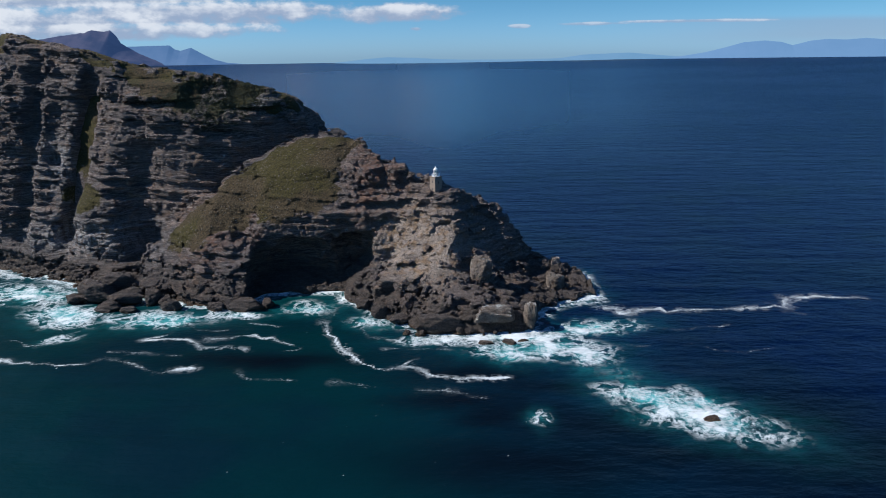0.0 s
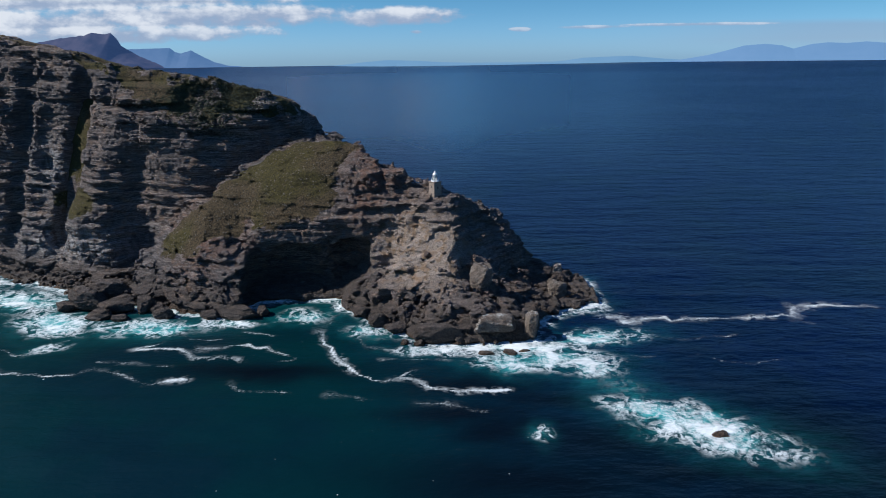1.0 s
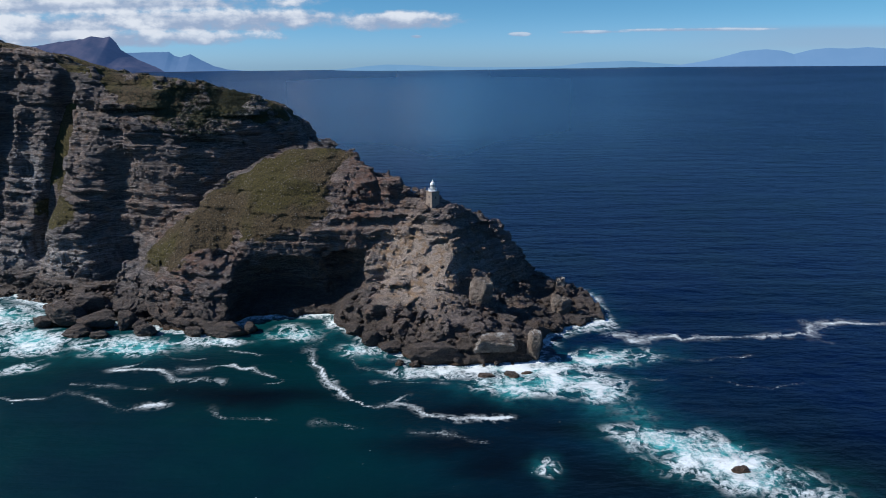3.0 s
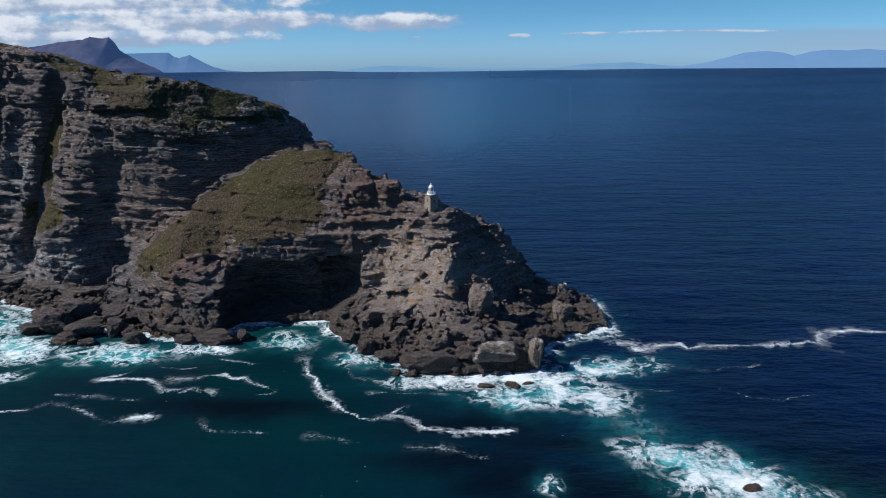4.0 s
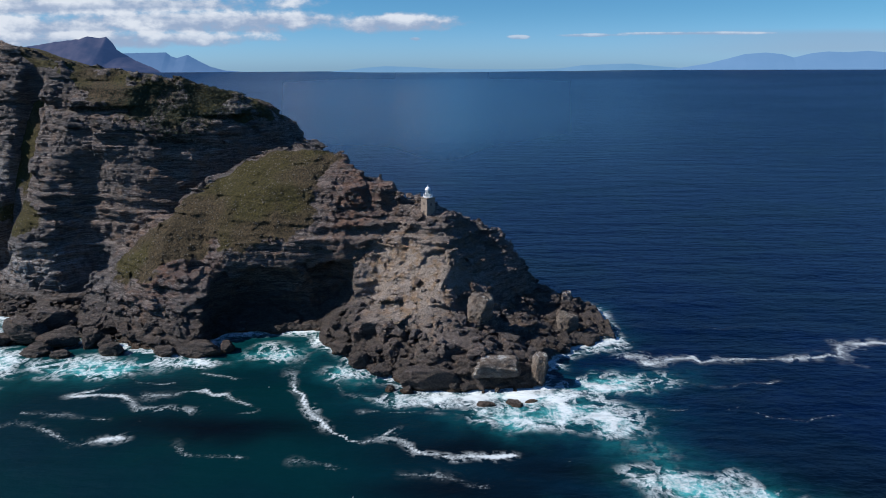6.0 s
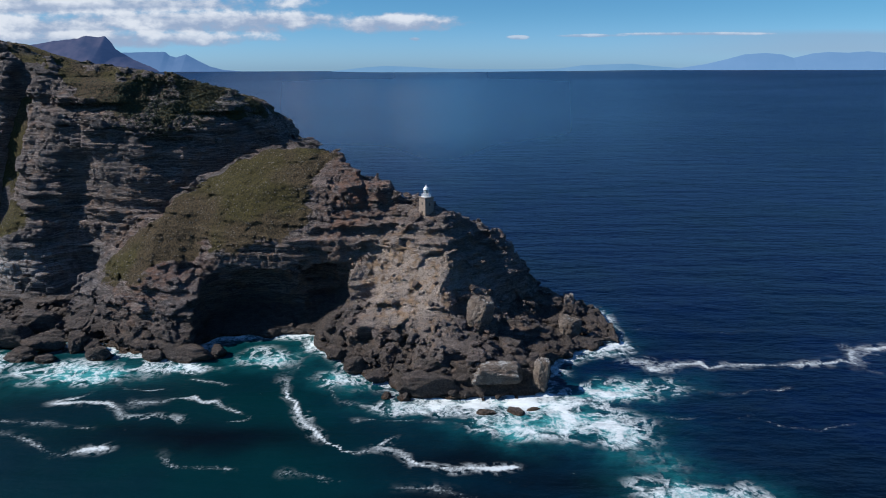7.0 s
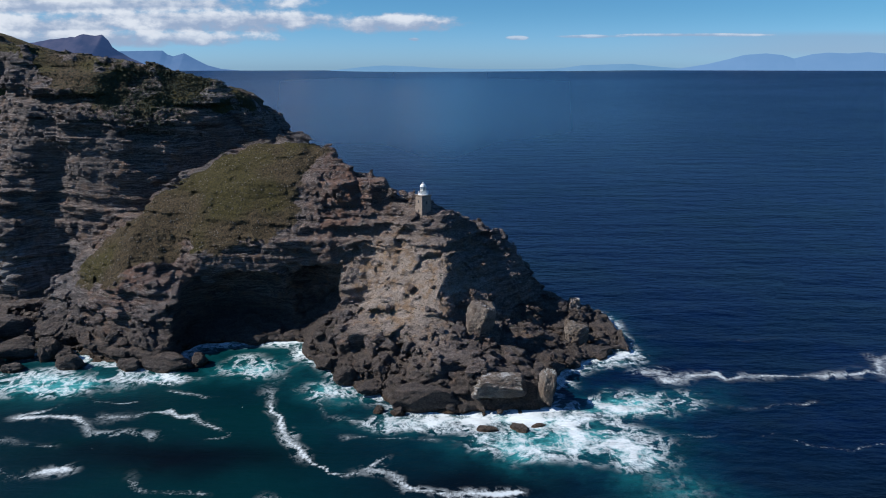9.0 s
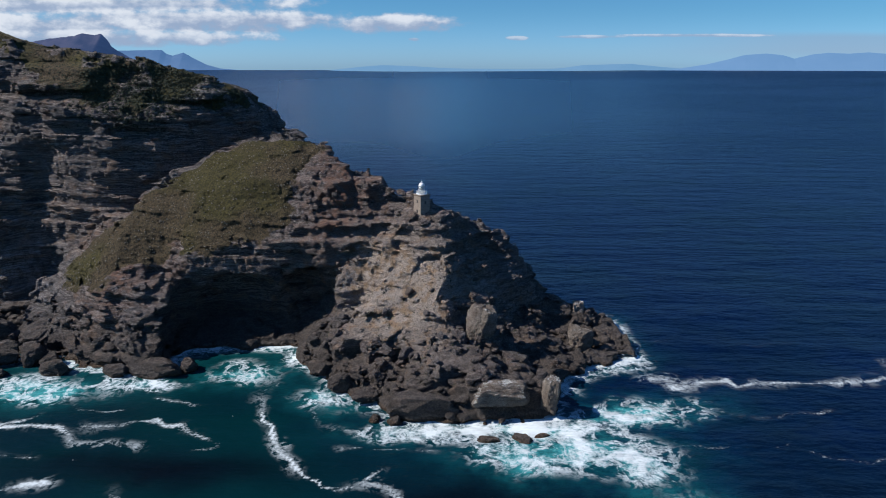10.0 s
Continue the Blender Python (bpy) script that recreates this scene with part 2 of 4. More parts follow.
    slick = k.noise(k.scaled(pos, (0.5, 1.0, 1.0)), 0.0016, 3, 0.55)
    k.put(bsdf.inputs["Specular IOR Level"], k.m("ADD", k.step(slick, 0.40, 0.62, 0.20, 0.46), k.m("MULTIPLY", k.attr("lee"), 0.52)))
    hgt = k.m("ADD", k.m("MULTIPLY", swell, 4.2), k.m("ADD", k.m("MULTIPLY", chop, 1.5), k.m("MULTIPLY", f, 0.15)))
    calm = k.m("MULTIPLY", k.m("SUBTRACT", 1.0, k.m("MULTIPLY", teal, 0.80)), k.m("SUBTRACT", 1.0, k.m("MULTIPLY", k.attr("lee"), 0.82)))
    k.put(bsdf.inputs["Normal"], k.bump(k.m("MULTIPLY", hgt, calm), 0.7, 1.8))
    return mat


SEA = sea_material()


# ---- the land: sections of the ridges ----
def lattice(p, cell, seed):
    """A random number for each lattice cell."""
    q = p.astype(np.int32).view(np.uint32)
    n = q[..., 0] * np.uint32(374761393)
    n += q[..., 1] * np.uint32(668265263)
    n += q[..., 2] * np.uint32(2147483647)
    n += np.uint32(seed * 1274126177 & 0xFFFFFFFF)
    n = (n ^ (n >> np.uint32(13))) * np.uint32(1274126177)
    n = (n ^ (n >> np.uint32(15))) * np.uint32(2246822519)
    return ((n ^ (n >> np.uint32(16))) & np.uint32(0xFFFF)).astype(np.float32) * np.float32(1 / 32767.5) - np.float32(1.0)


def vnoise(p, cell, seed):
    """Smooth value noise in -1..1 at points p, with lattice cells of that size."""
    q = p / np.array(cell, np.float32)
    i = np.floor(q)
    f = (q - i).astype(np.float32)
    f = f * f * (3 - 2 * f)
    out = np.zeros(len(p), np.float32)
    for a in (0, 1):
        for b in (0, 1):
            for c in (0, 1):
                wgt = (f[:, 0] if a else 1 - f[:, 0]) * (f[:, 1] if b else 1 - f[:, 1]) * (f[:, 2] if c else 1 - f[:, 2])
                out += wgt * lattice(i + np.array((a, b, c), np.float32), cell, seed)
    return out


def facets(p, cell, seed, tilt, joint=0.0, gap=0.12):
    """Broken rock: in each irregular cell a flat face of its own depth and tilt, with open joints between the cells."""
    q = p / np.array(cell, np.float32)
    base = np.floor(q - 0.5)
    best, home, rel = np.full(len(p), 9e9, np.float32), np.zeros_like(q), np.zeros_like(q)
    second = best.copy()
    for a in (0, 1):
        for b in (0, 1):
            for c in (0, 1):
                i = base + np.array((a, b, c), np.float32)
                mid = i + 0.5 + 0.42 * np.stack([lattice(i, 1, seed + n) for n in range(3)], 1)
                off = q - mid
                dd = (off * off).sum(1)
                near = dd < best
                second = np.where(near, best, np.minimum(second, dd))
                best[near], home[near], rel[near] = dd[near], i[near], off[near]
    lean = np.stack([lattice(home, 1, seed + 5 + n) for n in range(3)], 1)
    out = 0.75 * lattice(home, 1, seed + 9) + tilt * (rel * lean).sum(1)
    if joint:
        out -= joint * np.exp(-(np.sqrt(second) - np.sqrt(best)) / gap)
    return out


def strata(p, thin, thick, width, seed):
    """Jointed beds: beds of uneven thickness, each split into blocks; a depth for every bed and every block."""
    r = np.random.default_rng(seed)
    edges = np.cumsum(r.uniform(thin, thick, 600)) - 120.0
    bed = np.searchsorted(edges, p[:, 2]).astype(np.float32)
    wide = (width * (0.6 + 0.8 * r.random(602)))[bed.astype(int)].astype(np.float32)
    shift = (40 * r.random(602))[bed.astype(int)].astype(np.float32)
    a = np.floor((0.90 * p[:, 0] + 0.43 * p[:, 1] + shift) / wide)
    b = np.floor((0.90 * p[:, 1] - 0.43 * p[:, 0] + shift) / wide)
    none = np.zeros_like(bed)
    return lattice(np.stack((bed, none, none), 1), 1, seed), lattice(np.stack((bed, a, b), 1), 1, seed + 1)


# x, then y of the shore, y of the cliff's foot (5 m up), and y, z of the lower ledge, the upper ledge and the crest
MAIN = [
    (-420, 455, 462, 472, 30, 492, 100, 525, 160),
    (-330, 420, 426, 436, 35, 455, 105, 485, 154),
    (-289, 403, 408, 416, 36, 438, 100, 462, 147),
    (-250, 388, 397, 412, 34, 440, 100, 453, 139),
    (-234, 380, 392, 408, 38, 426, 76, 446, 135),
    (-212, 355, 388, 395, 32, 419, 87, 441, 130),
    (-198, 350, 386, 395, 30, 417, 91, 440, 126),
]
MAIN += [
    (-168, 352, 386, 405, 45, 408, 88, 436, 124),
    (-140, 356, 384, 404, 45, 410, 85, 435, 119),
    (-118, 360, 384, 414, 50, 423, 89, 437, 113),
    (-102, 366, 390, 422, 50, 430, 90, 439, 108),
    (-84, 380, 395, 416, 50, 430, 75, 440, 85),
    (-50, 390, 405, 420, 20, 430, 30, 440, 40),
]
# x, y of the shore, then y, z of the shelf, the top of the wall, the slope's middle and the crest
SPUR = [
    (-180, 350, 356, 3, 366, 8, 378, 18, 392, 26),
    (-158, 346, 352, 4, 362, 18, 376, 32, 393, 44),
    (-136, 342, 347, 5, 360, 30, 376, 48, 396, 63),
    (-118, 337, 342, 6, 366, 32, 388, 59, 404, 71),
    (-111, 337, 343, 8, 364, 34, 388, 62, 407, 75),
    (-106, 358, 361, 2, 365, 38, 386, 63, 408, 78),
    (-88, 360, 363, 3, 367, 43, 386, 66, 412, 85),
    (-66, 360, 363, 3, 369, 43, 390, 70, 414, 88),
    (-58, 362, 366, 3, 370, 40, 389, 67, 410, 83),
    (-47, 356, 362, 6, 368, 42, 386, 66, 399, 77),
    (-30, 365, 372, 20, 378, 42, 388, 60, 396, 66),
]
POINT = [
    (-58, 350, 353, 3, 358, 8, 366, 12, 372, 15),
    (-46, 338, 346, 8, 365, 30, 382, 56, 392, 66),
    (-30, 320, 330, 9, 362, 28, 378, 53, 391, 68),
    (-12, 305, 312, 7, 352, 25, 370, 48, 386, 62),
    (4, 301, 307, 10, 342, 23, 365, 45, 377, 57),
    (12, 301, 306, 11, 346, 19, 372, 38, 382, 52),
    (20, 301, 306, 13, 344, 13, 370, 31, 388, 49),
    (40, 304, 309, 12, 334, 6, 371, 15, 388, 34),
    (50, 332, 338, 2, 350, 4, 371, 8, 388, 19),
    (84, 352, 358, 1, 366, 2, 376, 2, 386, 0),
]
STEP = 0.72
gx, gy, gz = np.arange(-334, 90, STEP), np.arange(286, 474, STEP), np.arange(-4, 156, STEP)


def ridge(rows, fall):
    """Heights over the plan, from the sections: along each section straight between its knots, between sections smooth."""
    r = np.array(rows, float)
    t = np.clip(np.interp(gx, r[:, 0], np.arange(len(r))), 0, len(r) - 1)
    out = np.full((len(gx), len(gy)), -8.0)
    for i in range(len(gx)):
        if not r[0, 0] <= gx[i] <= r[-1, 0]:
            continue
        k = min(int(t[i]), len(r) - 2)
        s = t[i] - k
        row = r[k] * (1 - s) + r[k + 1] * s
        if len(row) == 9:
            ys, zs = row[[1, 2, 3, 5, 7]], np.array([-3, 5, row[4], row[6], row[8]])
        else:
            ys, zs = row[[1, 2, 4, 6, 8]], np.array([-3, row[3], row[5], row[7], row[9]])
        ys = np.concatenate(([ys[0] - 8], ys, [ys[-1] + 6, ys[-1] + 70]))
        zs = np.concatenate(([-8], zs, [zs[-1] - 1.0, zs[-1] - 1.0 - 64 * fall]))
        out[i] = np.interp(gy, ys, zs)
    return out


def blur(a, n):
    for _ in range(2):
        p = np.pad(a, ((n, n), (0, 0)), "edge")
        a = sum(p[d:d + a.shape[0]] for d in range(2 * n + 1)).T / (2 * n + 1)
    return a


land_main, land_spur, land_point = ridge(MAIN, 0.15), ridge(SPUR, 1.6), ridge(POINT, 1.7)
land = np.maximum(np.maximum(blur(land_main, 2), blur(land_spur, 1)), blur(land_point, 1))
gradx, grady = np.gradient(blur(land, 2), STEP)
steep = np.sqrt(gradx ** 2 + grady ** 2)


def height(x, y):
    """Height of the land's sections at a place."""
    i, j = int(round((x - gx[0]) / STEP)), int(round((y - gy[0]) / STEP))
    return land[min(max(i, 0), len(gx) - 1), min(max(j, 0), len(gy) - 1)]


# gullies cut into the cliff: x at the foot, x at the crest, half width, depth, height of its head
GULLIES = [(-246, -227, 6, 13, 150), (-278, -266, 5, 5, 150), (-186, -190, 12, 9, 84), (-138, -141, 7, 5, 96)]


def land_mesh():
    """The land as a closed rock surface: sections plus beds, joints and gullies, taken as a level set."""
    f = (land.astype(np.float32)[:, :, None] - gz.astype(np.float32)) / np.sqrt(1 + np.minimum(steep, 3.5) ** 2).astype(np.float32)[:, :, None]
    rim = np.interp(gx, [r[0] for r in MAIN], [r[8] for r in MAIN])
    for x0, x1, half, deep, head in GULLIES:
        run = np.flatnonzero(np.abs(gx - (x0 + x1) / 2) < 3 * half + abs(x1 - x0))
        X, Y, Z = gx[run][:, None, None], gy[None, :, None], gz[None, None, :]
        cliff = np.clip((Y - 384) / 10, 0, 1) * np.clip((Z - 10) / 15, 0, 1) * (0.2 + 0.8 * np.clip((rim[run][:, None, None] - 4 - Z) / 16, 0, 1)) * np.clip((head - Z) / 8, 0, 1)
        off = (X - (x0 + (x1 - x0) * np.clip(Z / 125, 0, 1))) / half
        f[run] -= (deep * cliff * np.exp(-np.abs(off) ** 2.5)).astype(np.float32)
    band = np.abs(f) < 7.5
    bi, bj, bk = np.nonzero(band)
    p = np.stack((gx[bi], gy[bj], gz[bk]), 1).astype(np.float32)
    # the relief is read nearer to the smooth sections, so that faces stay clean and angular
    lean = np.minimum(1, 3.5 / np.maximum(steep, 1e-6))
    out = np.stack((-gradx * lean, -grady * lean, np.ones_like(steep)), -1)
    out /= np.linalg.norm(out, axis=-1, keepdims=True)
    p -= 0.28 * f[band][:, None] * out[bi, bj].astype(np.float32)
    # the turf slope is smoother than the bare rock
    rough = 1 - 0.72 * turf_plan(p[:, 0], p[:, 1], p[:, 2], steep[bi, bj])
    d = np.zeros(len(p), np.float32)
    point = np.clip((p[:, 0] + 62) / 14, 0, 1)
    # the broken slope under the lighthouse is finer than the crags round it
    rough *= 1 - 0.55 * np.exp(-((p[:, 0] + 8 - 0.5 * (p[:, 2] - 22)) / 15) ** 2 - ((p[:, 2] - 23) / 10) ** 2)
    d += rough * (2.4 - 0.8 * point) * vnoise(p, (17, 24, 60), 1)
    d += rough * 1.3 * vnoise(p, (8, 9, 26), 2)
    wp = p + np.stack([0.35 * vnoise(p, (11, 11, 11), 10 + a) for a in range(3)], 1)
    wp[:, 2] += 0.06 * wp[:, 0] - 0.07 * point * (p[:, 0] + 62)
    layered = np.clip((-60 - p[:, 0]) / 40, 0.78, 1.1)
    bed, block = strata(wp, 1.6, 5.2, 9.0, 5)
    d += rough * layered * (1.25 * bed + 1.15 * block)
    bed, block = strata(wp, 0.8, 1.9, 4.2, 15)
    d += rough * (layered * 0.55 * bed + 0.60 * block)
    d += rough * (1.1 + 0.5 * point) * facets(wp, (13, 13, 14), 100, 1.7)
    d += 4 * np.exp(-((p[:, 0] - 22) / 4) ** 2 - ((p[:, 1] - 386) / 6) ** 2 - ((p[:, 2] - 48) / 5) ** 2)  # the knob on the eastern crest
    d += 5 * np.exp(-((p[:, 0] + 5.8) / 7) ** 2 - ((p[:, 1] - 378) / 7) ** 2 - ((p[:, 2] - 52) / 5) ** 2)  # the crag under the lighthouse
    d += (0.06 + rough) * (0.30 + 0.12 * point) * facets(wp, (5.5, 5.5, 4.5), 120, 1.4, 0.5, 0.10)
    d += (0.10 + rough) * 0.34 * facets(wp, (2.1, 2.1, 1.5), 140, 1.3)
    d += 7 * np.exp(-((p[:, 0] + 231) / 15) ** 2 - ((p[:, 2] - 40) / 11) ** 2)  # the scree mound under the gully
    # rock bands that break the bushy upper slope
    for x0, x1, z0, z1, push in ((-206, -160, 106, 119, 4.0), (-133, -104, 101, 107, 3.5), (-262, -210, 108, 120, 3.0)):
        wide = np.clip((p[:, 0] - x0) / 9, 0, 1) * np.clip((x1 - p[:, 0]) / 6, 0, 1)
        d += push * wide * np.clip((p[:, 2] - z0) / 1.2, 0, 1) * np.clip((z1 - p[:, 2]) / 2.5, 0, 1)
    f[band] += d
    carve(f, (-86, 359, 8), (26, 21, 26), 21, 2.6)  # the undercut wall below the turf slope
    carve(f, (-55, 363, 20), (15, 20, 20), 23, 2.4, 0.6)  # the dark corner between the spur and the point
    return level_set(f)


def carve(f, middle, half, seed, power, bank=0.0):
    """Hollows an uneven rounded chamber out of the rock, over a floor of rock that rises inwards."""
    lo = [int((m - 1.6 * h - g[0]) / STEP) for m, h, g in zip(middle, half, (gx, gy, gz))]
    hi = [int((m + 1.6 * h - g[0]) / STEP) for m, h, g in zip(middle, half, (gx, gy, gz))]
    box3 = tuple(slice(max(a, 0), b) for a, b in zip(lo, hi))
    q = np.stack(np.meshgrid(gx[box3[0]], gy[box3[1]], gz[box3[2]], indexing="ij"), -1).reshape(-1, 3).astype(np.float32)
    away = (np.abs((q - np.array(middle, np.float32)) / np.array(half, np.float32)) ** power).sum(1) ** (1 / power)
    hollow = (away - 1) * min(half) + 3.2 * vnoise(q, (10, 10, 9), seed) + 1.2 * facets(q, (6, 6, 4.5), seed + 300, 1.3, 0.6)
    bed, block = strata(q, 1.2, 3.5, 6.0, seed + 7)
    hollow += 0.7 * bed + 0.8 * block
    floor_z = 0.8 + 0.30 * (q[:, 1] - 356) + bank * np.clip(q[:, 0] + 62, 0, 30) + 1.5 * facets(q, (4, 4, 4), seed + 340, 1.2)
    hollow = np.maximum(hollow, floor_z - q[:, 2])
    f[box3] = np.minimum(f[box3], hollow.reshape(f[box3].shape))


def turf_plan(x, y, z, slope):
    """Where turf grows: the spur's slope, the mound under the cliff, the gentle tops."""
    p = np.stack((x, y, z), -1).astype(np.float32)
    wob = 5 * vnoise(p, (11, 11, 11), 71) + 2.5 * vnoise(p, (4, 4, 4), 72)
    low = 37 + 0.10 * (x + 85) + np.clip(-112 - x, 0, 60) * -0.25 + wob
    spur = np.clip((z - low) / 9, 0, 1) * np.clip((x + 172) / 16, 0, 1) * np.clip((-47 - 0.42 * (87 - z) - x + 2.0 * wob) / 14, 0, 1)
    spur *= np.clip((86.5 - z + 0.3 * wob) / 3, 0, 1) * np.clip((413 - 0.42 * np.clip(-92 - x, 0, 60) - y) / 4, 0, 1)
    top = np.clip((z - 94 - np.clip(-150 - x, 0, 60) * 0.35 + 1.4 * wob) / 10, 0, 1) * np.clip((2.1 - slope + 0.08 * wob) / 0.5, 0, 1)
    top *= np.clip(0.75 + 0.16 * wob, 0, 1)
    mound = 1.4 * np.exp(-((x + 231) / 17) ** 2 - ((z - 48) / 8) ** 2)
    return np.clip(np.maximum(np.maximum(spur, top), mound), 0, 1)


def level_set(f):
    """Surface nets: one vertex in each cell that the surface crosses, one quad for each crossed edge."""
    inside = f > 0
    n = np.zeros(tuple(s - 1 for s in f.shape), np.int8)
    corners = [(a, b, c) for a in (0, 1) for b in (0, 1) for c in (0, 1)]
    cut = lambda a, o: a[o[0]:a.shape[0] - 1 + o[0], o[1]:a.shape[1] - 1 + o[1], o[2]:a.shape[2] - 1 + o[2]]
    for o in corners:
        n += cut(inside, o)
    live = (n > 0) & (n < 8)
    idx = np.full(n.shape, -1, np.int32)
    cells = np.argwhere(live)
    idx[live] = np.arange(len(cells))
    vals = {o: f[tuple((cells + o).T)] for o in corners}
    acc, cnt = np.zeros((len(cells), 3)), np.zeros(len(cells))
    for o in corners:
        for ax in range(3):
            if o[ax]:
                continue
            q = list(o)
            q[ax] = 1
            a, b = vals[o], vals[tuple(q)]
            hit = (a > 0) != (b > 0)
            t = np.where(hit, a / np.where(hit, a - b, 1), 0)
            pt = np.tile(np.array(o, float), (len(cells), 1))
            pt[:, ax] += t
            acc += pt * hit[:, None]
            cnt += hit
    verts = (cells + acc / cnt[:, None]) * STEP + np.array((gx[0], gy[0], gz[0]))
    quads = []
    for ax in range(3):
        o1, o2 = [(1, 2), (2, 0), (0, 1)][ax]
        lo, hi = [slice(None)] * 3, [slice(None)] * 3
        lo[ax], hi[ax] = slice(0, -1), slice(1, None)
        a, b = inside[tuple(lo)], inside[tuple(hi)]
        edge = np.argwhere(a != b)
        edge = edge[(edge[:, o1] > 0) & (edge[:, o2] > 0) & (edge[:, o1] < n.shape[o1]) & (edge[:, o2] < n.shape[o2])]
        flip = a[tuple(edge.T)]
        ring = []
        for s1, s2 in ((1, 1), (0, 1), (0, 0), (1, 0)):
            e = edge.copy()
            e[:, o1] -= s1
            e[:, o2] -= s2
            ring.append(idx[tuple(e.T)])
        ring = np.stack(ring, 1)
        ring[~flip] = ring[~flip][:, ::-1]
        quads.append(ring)
    quads = np.concatenate(quads)
    # keep the one great piece
    label = np.arange(len(verts))
    flat = quads.ravel()
    order = np.argsort(flat, kind="stable")
    used, starts = np.unique(flat[order], return_index=True)
    while True:
        least = np.repeat(label[quads].min(1), 4)[order]
        fresh = label.copy()
        fresh[used] = np.minimum.reduceat(least, starts)
        fresh = fresh[fresh]
        if (fresh == label).all():
            break
        label = fresh
    main = np.bincount(label).argmax()
    keep = label == main
    quads = quads[keep[quads].all(1)]
    return verts[keep], (np.cumsum(keep) - 1)[quads]


def mesh_from(name, verts, faces, mat, smooth=False):
    me = bpy.data.meshes.new(name)
    me.vertices.add(len(verts))
    me.vertices.foreach_set("co", np.asarray(verts, np.float32).ravel())
    k = faces.shape[1]
    me.loops.add(faces.size)
    me.loops.foreach_set("vertex_index", faces.ravel().astype(np.int32))
    me.polygons.add(len(faces))
    me.polygons.foreach_set("loop_start", np.arange(0, faces.size, k, dtype=np.int32))
    me.polygons.foreach_set("loop_total", np.full(len(faces), k, np.int32))
    me.polygons.foreach_set("use_smooth", np.full(len(faces), smooth))
    me.update(calc_edges=True)
    me.materials.append(mat)
    return me


def paint(me, name, values):
    """A kind of surface, as a number for each vertex."""
    me.attributes.new(name, "FLOAT", "POINT").data.foreach_set("value", np.asarray(values, np.float32))


verts, faces = land_mesh()
me = mesh_from("headland", verts, faces, ROCK)
ii = np.clip(np.round((verts[:, 0] - gx[0]) / STEP).astype(int), 0, len(gx) - 1)
jj = np.clip(np.round((verts[:, 1] - gy[0]) / STEP).astype(int), 0, len(gy) - 1)
slope = steep[ii, jj]
vx, vy, vz = verts.T
turf = turf_plan(vx, vy, vz, slope)
paint(me, "turf", turf)
paint(me, "lime", np.exp(-((vx + 228) / 44) ** 2 - ((vz - 24) / 12) ** 2) + 0.8 * np.exp(-((vx + 252) / 16) ** 2 - ((vz - 68) / 16) ** 2) + 0.45 * np.exp(-((vx + 118) / 14) ** 2 - ((vz - 104) / 6) ** 2))
paint(me, "rust", np.clip(1 - np.abs(vx + 40) / 22, 0, 1) * np.clip((vz - 30) / 20, 0, 1) + 0.9 * np.exp(-((vx + 130) / 26) ** 2 - ((vz - 34) / 15) ** 2))
paint(me, "pale", 1.8 * np.exp(-((vx + 16) / 22) ** 2 - ((vz - 31) / 15) ** 2))
tagged(new("headland", me), "layered grey-brown sandstone headland with cliffs, gullies and a green slope", "headland", kind="structure")


def hinterland():
    """The rest of the cape, out of sight behind the crest and beyond the cliffs."""
    hx, hy = np.arange(-860, -150, 6.0), np.arange(400, 800, 6.0)
    r = np.array(MAIN, float)
    X, Y = np.meshgrid(hx, hy, indexing="ij")
    crest_y = np.interp(hx, r[:, 0], r[:, 7])[:, None] + np.clip(-420 - hx, 0, None)[:, None] * 0.6
    crest_z = np.interp(hx, r[:, 0], r[:, 8])[:, None]
    back = Y - crest_y
    z = crest_z - 1 - np.where(back < 0, -back * 2.6, np.where(back < 110, back * 0.18, 20 + (back - 110) * 1.1))
    p3 = np.stack((X.ravel(), Y.ravel(), 0 * X.ravel()), 1).astype(np.float32)
    z = z + (5 * vnoise(p3, (40, 40, 1), 81) + 2 * vnoise(p3, (14, 14, 1), 82)).reshape(z.shape)
    z = np.maximum(np.where((X > -332) & (Y < 470), z - 16, z), -6)
    n = len(hy)
    a = (np.arange(len(hx) - 1)[:, None] * n + np.arange(n - 1)[None]).ravel()
    me = mesh_from("hinterland", np.stack((X.ravel(), Y.ravel(), z.ravel()), 1), np.stack((a, a + n, a + n + 1, a + 1), 1), ROCK, True)
    paint(me, "turf", np.clip((z.ravel() - 40) / 40, 0, 0.8)), paint(me, "rust", 0 * z.ravel()), paint(me, "pale", 0 * z.ravel()), paint(me, "lime", 0 * z.ravel())
    tagged(new("hinterland", me), "heath-covered back of the cape behind the cliffs", "land", kind="structure")


hinterland()


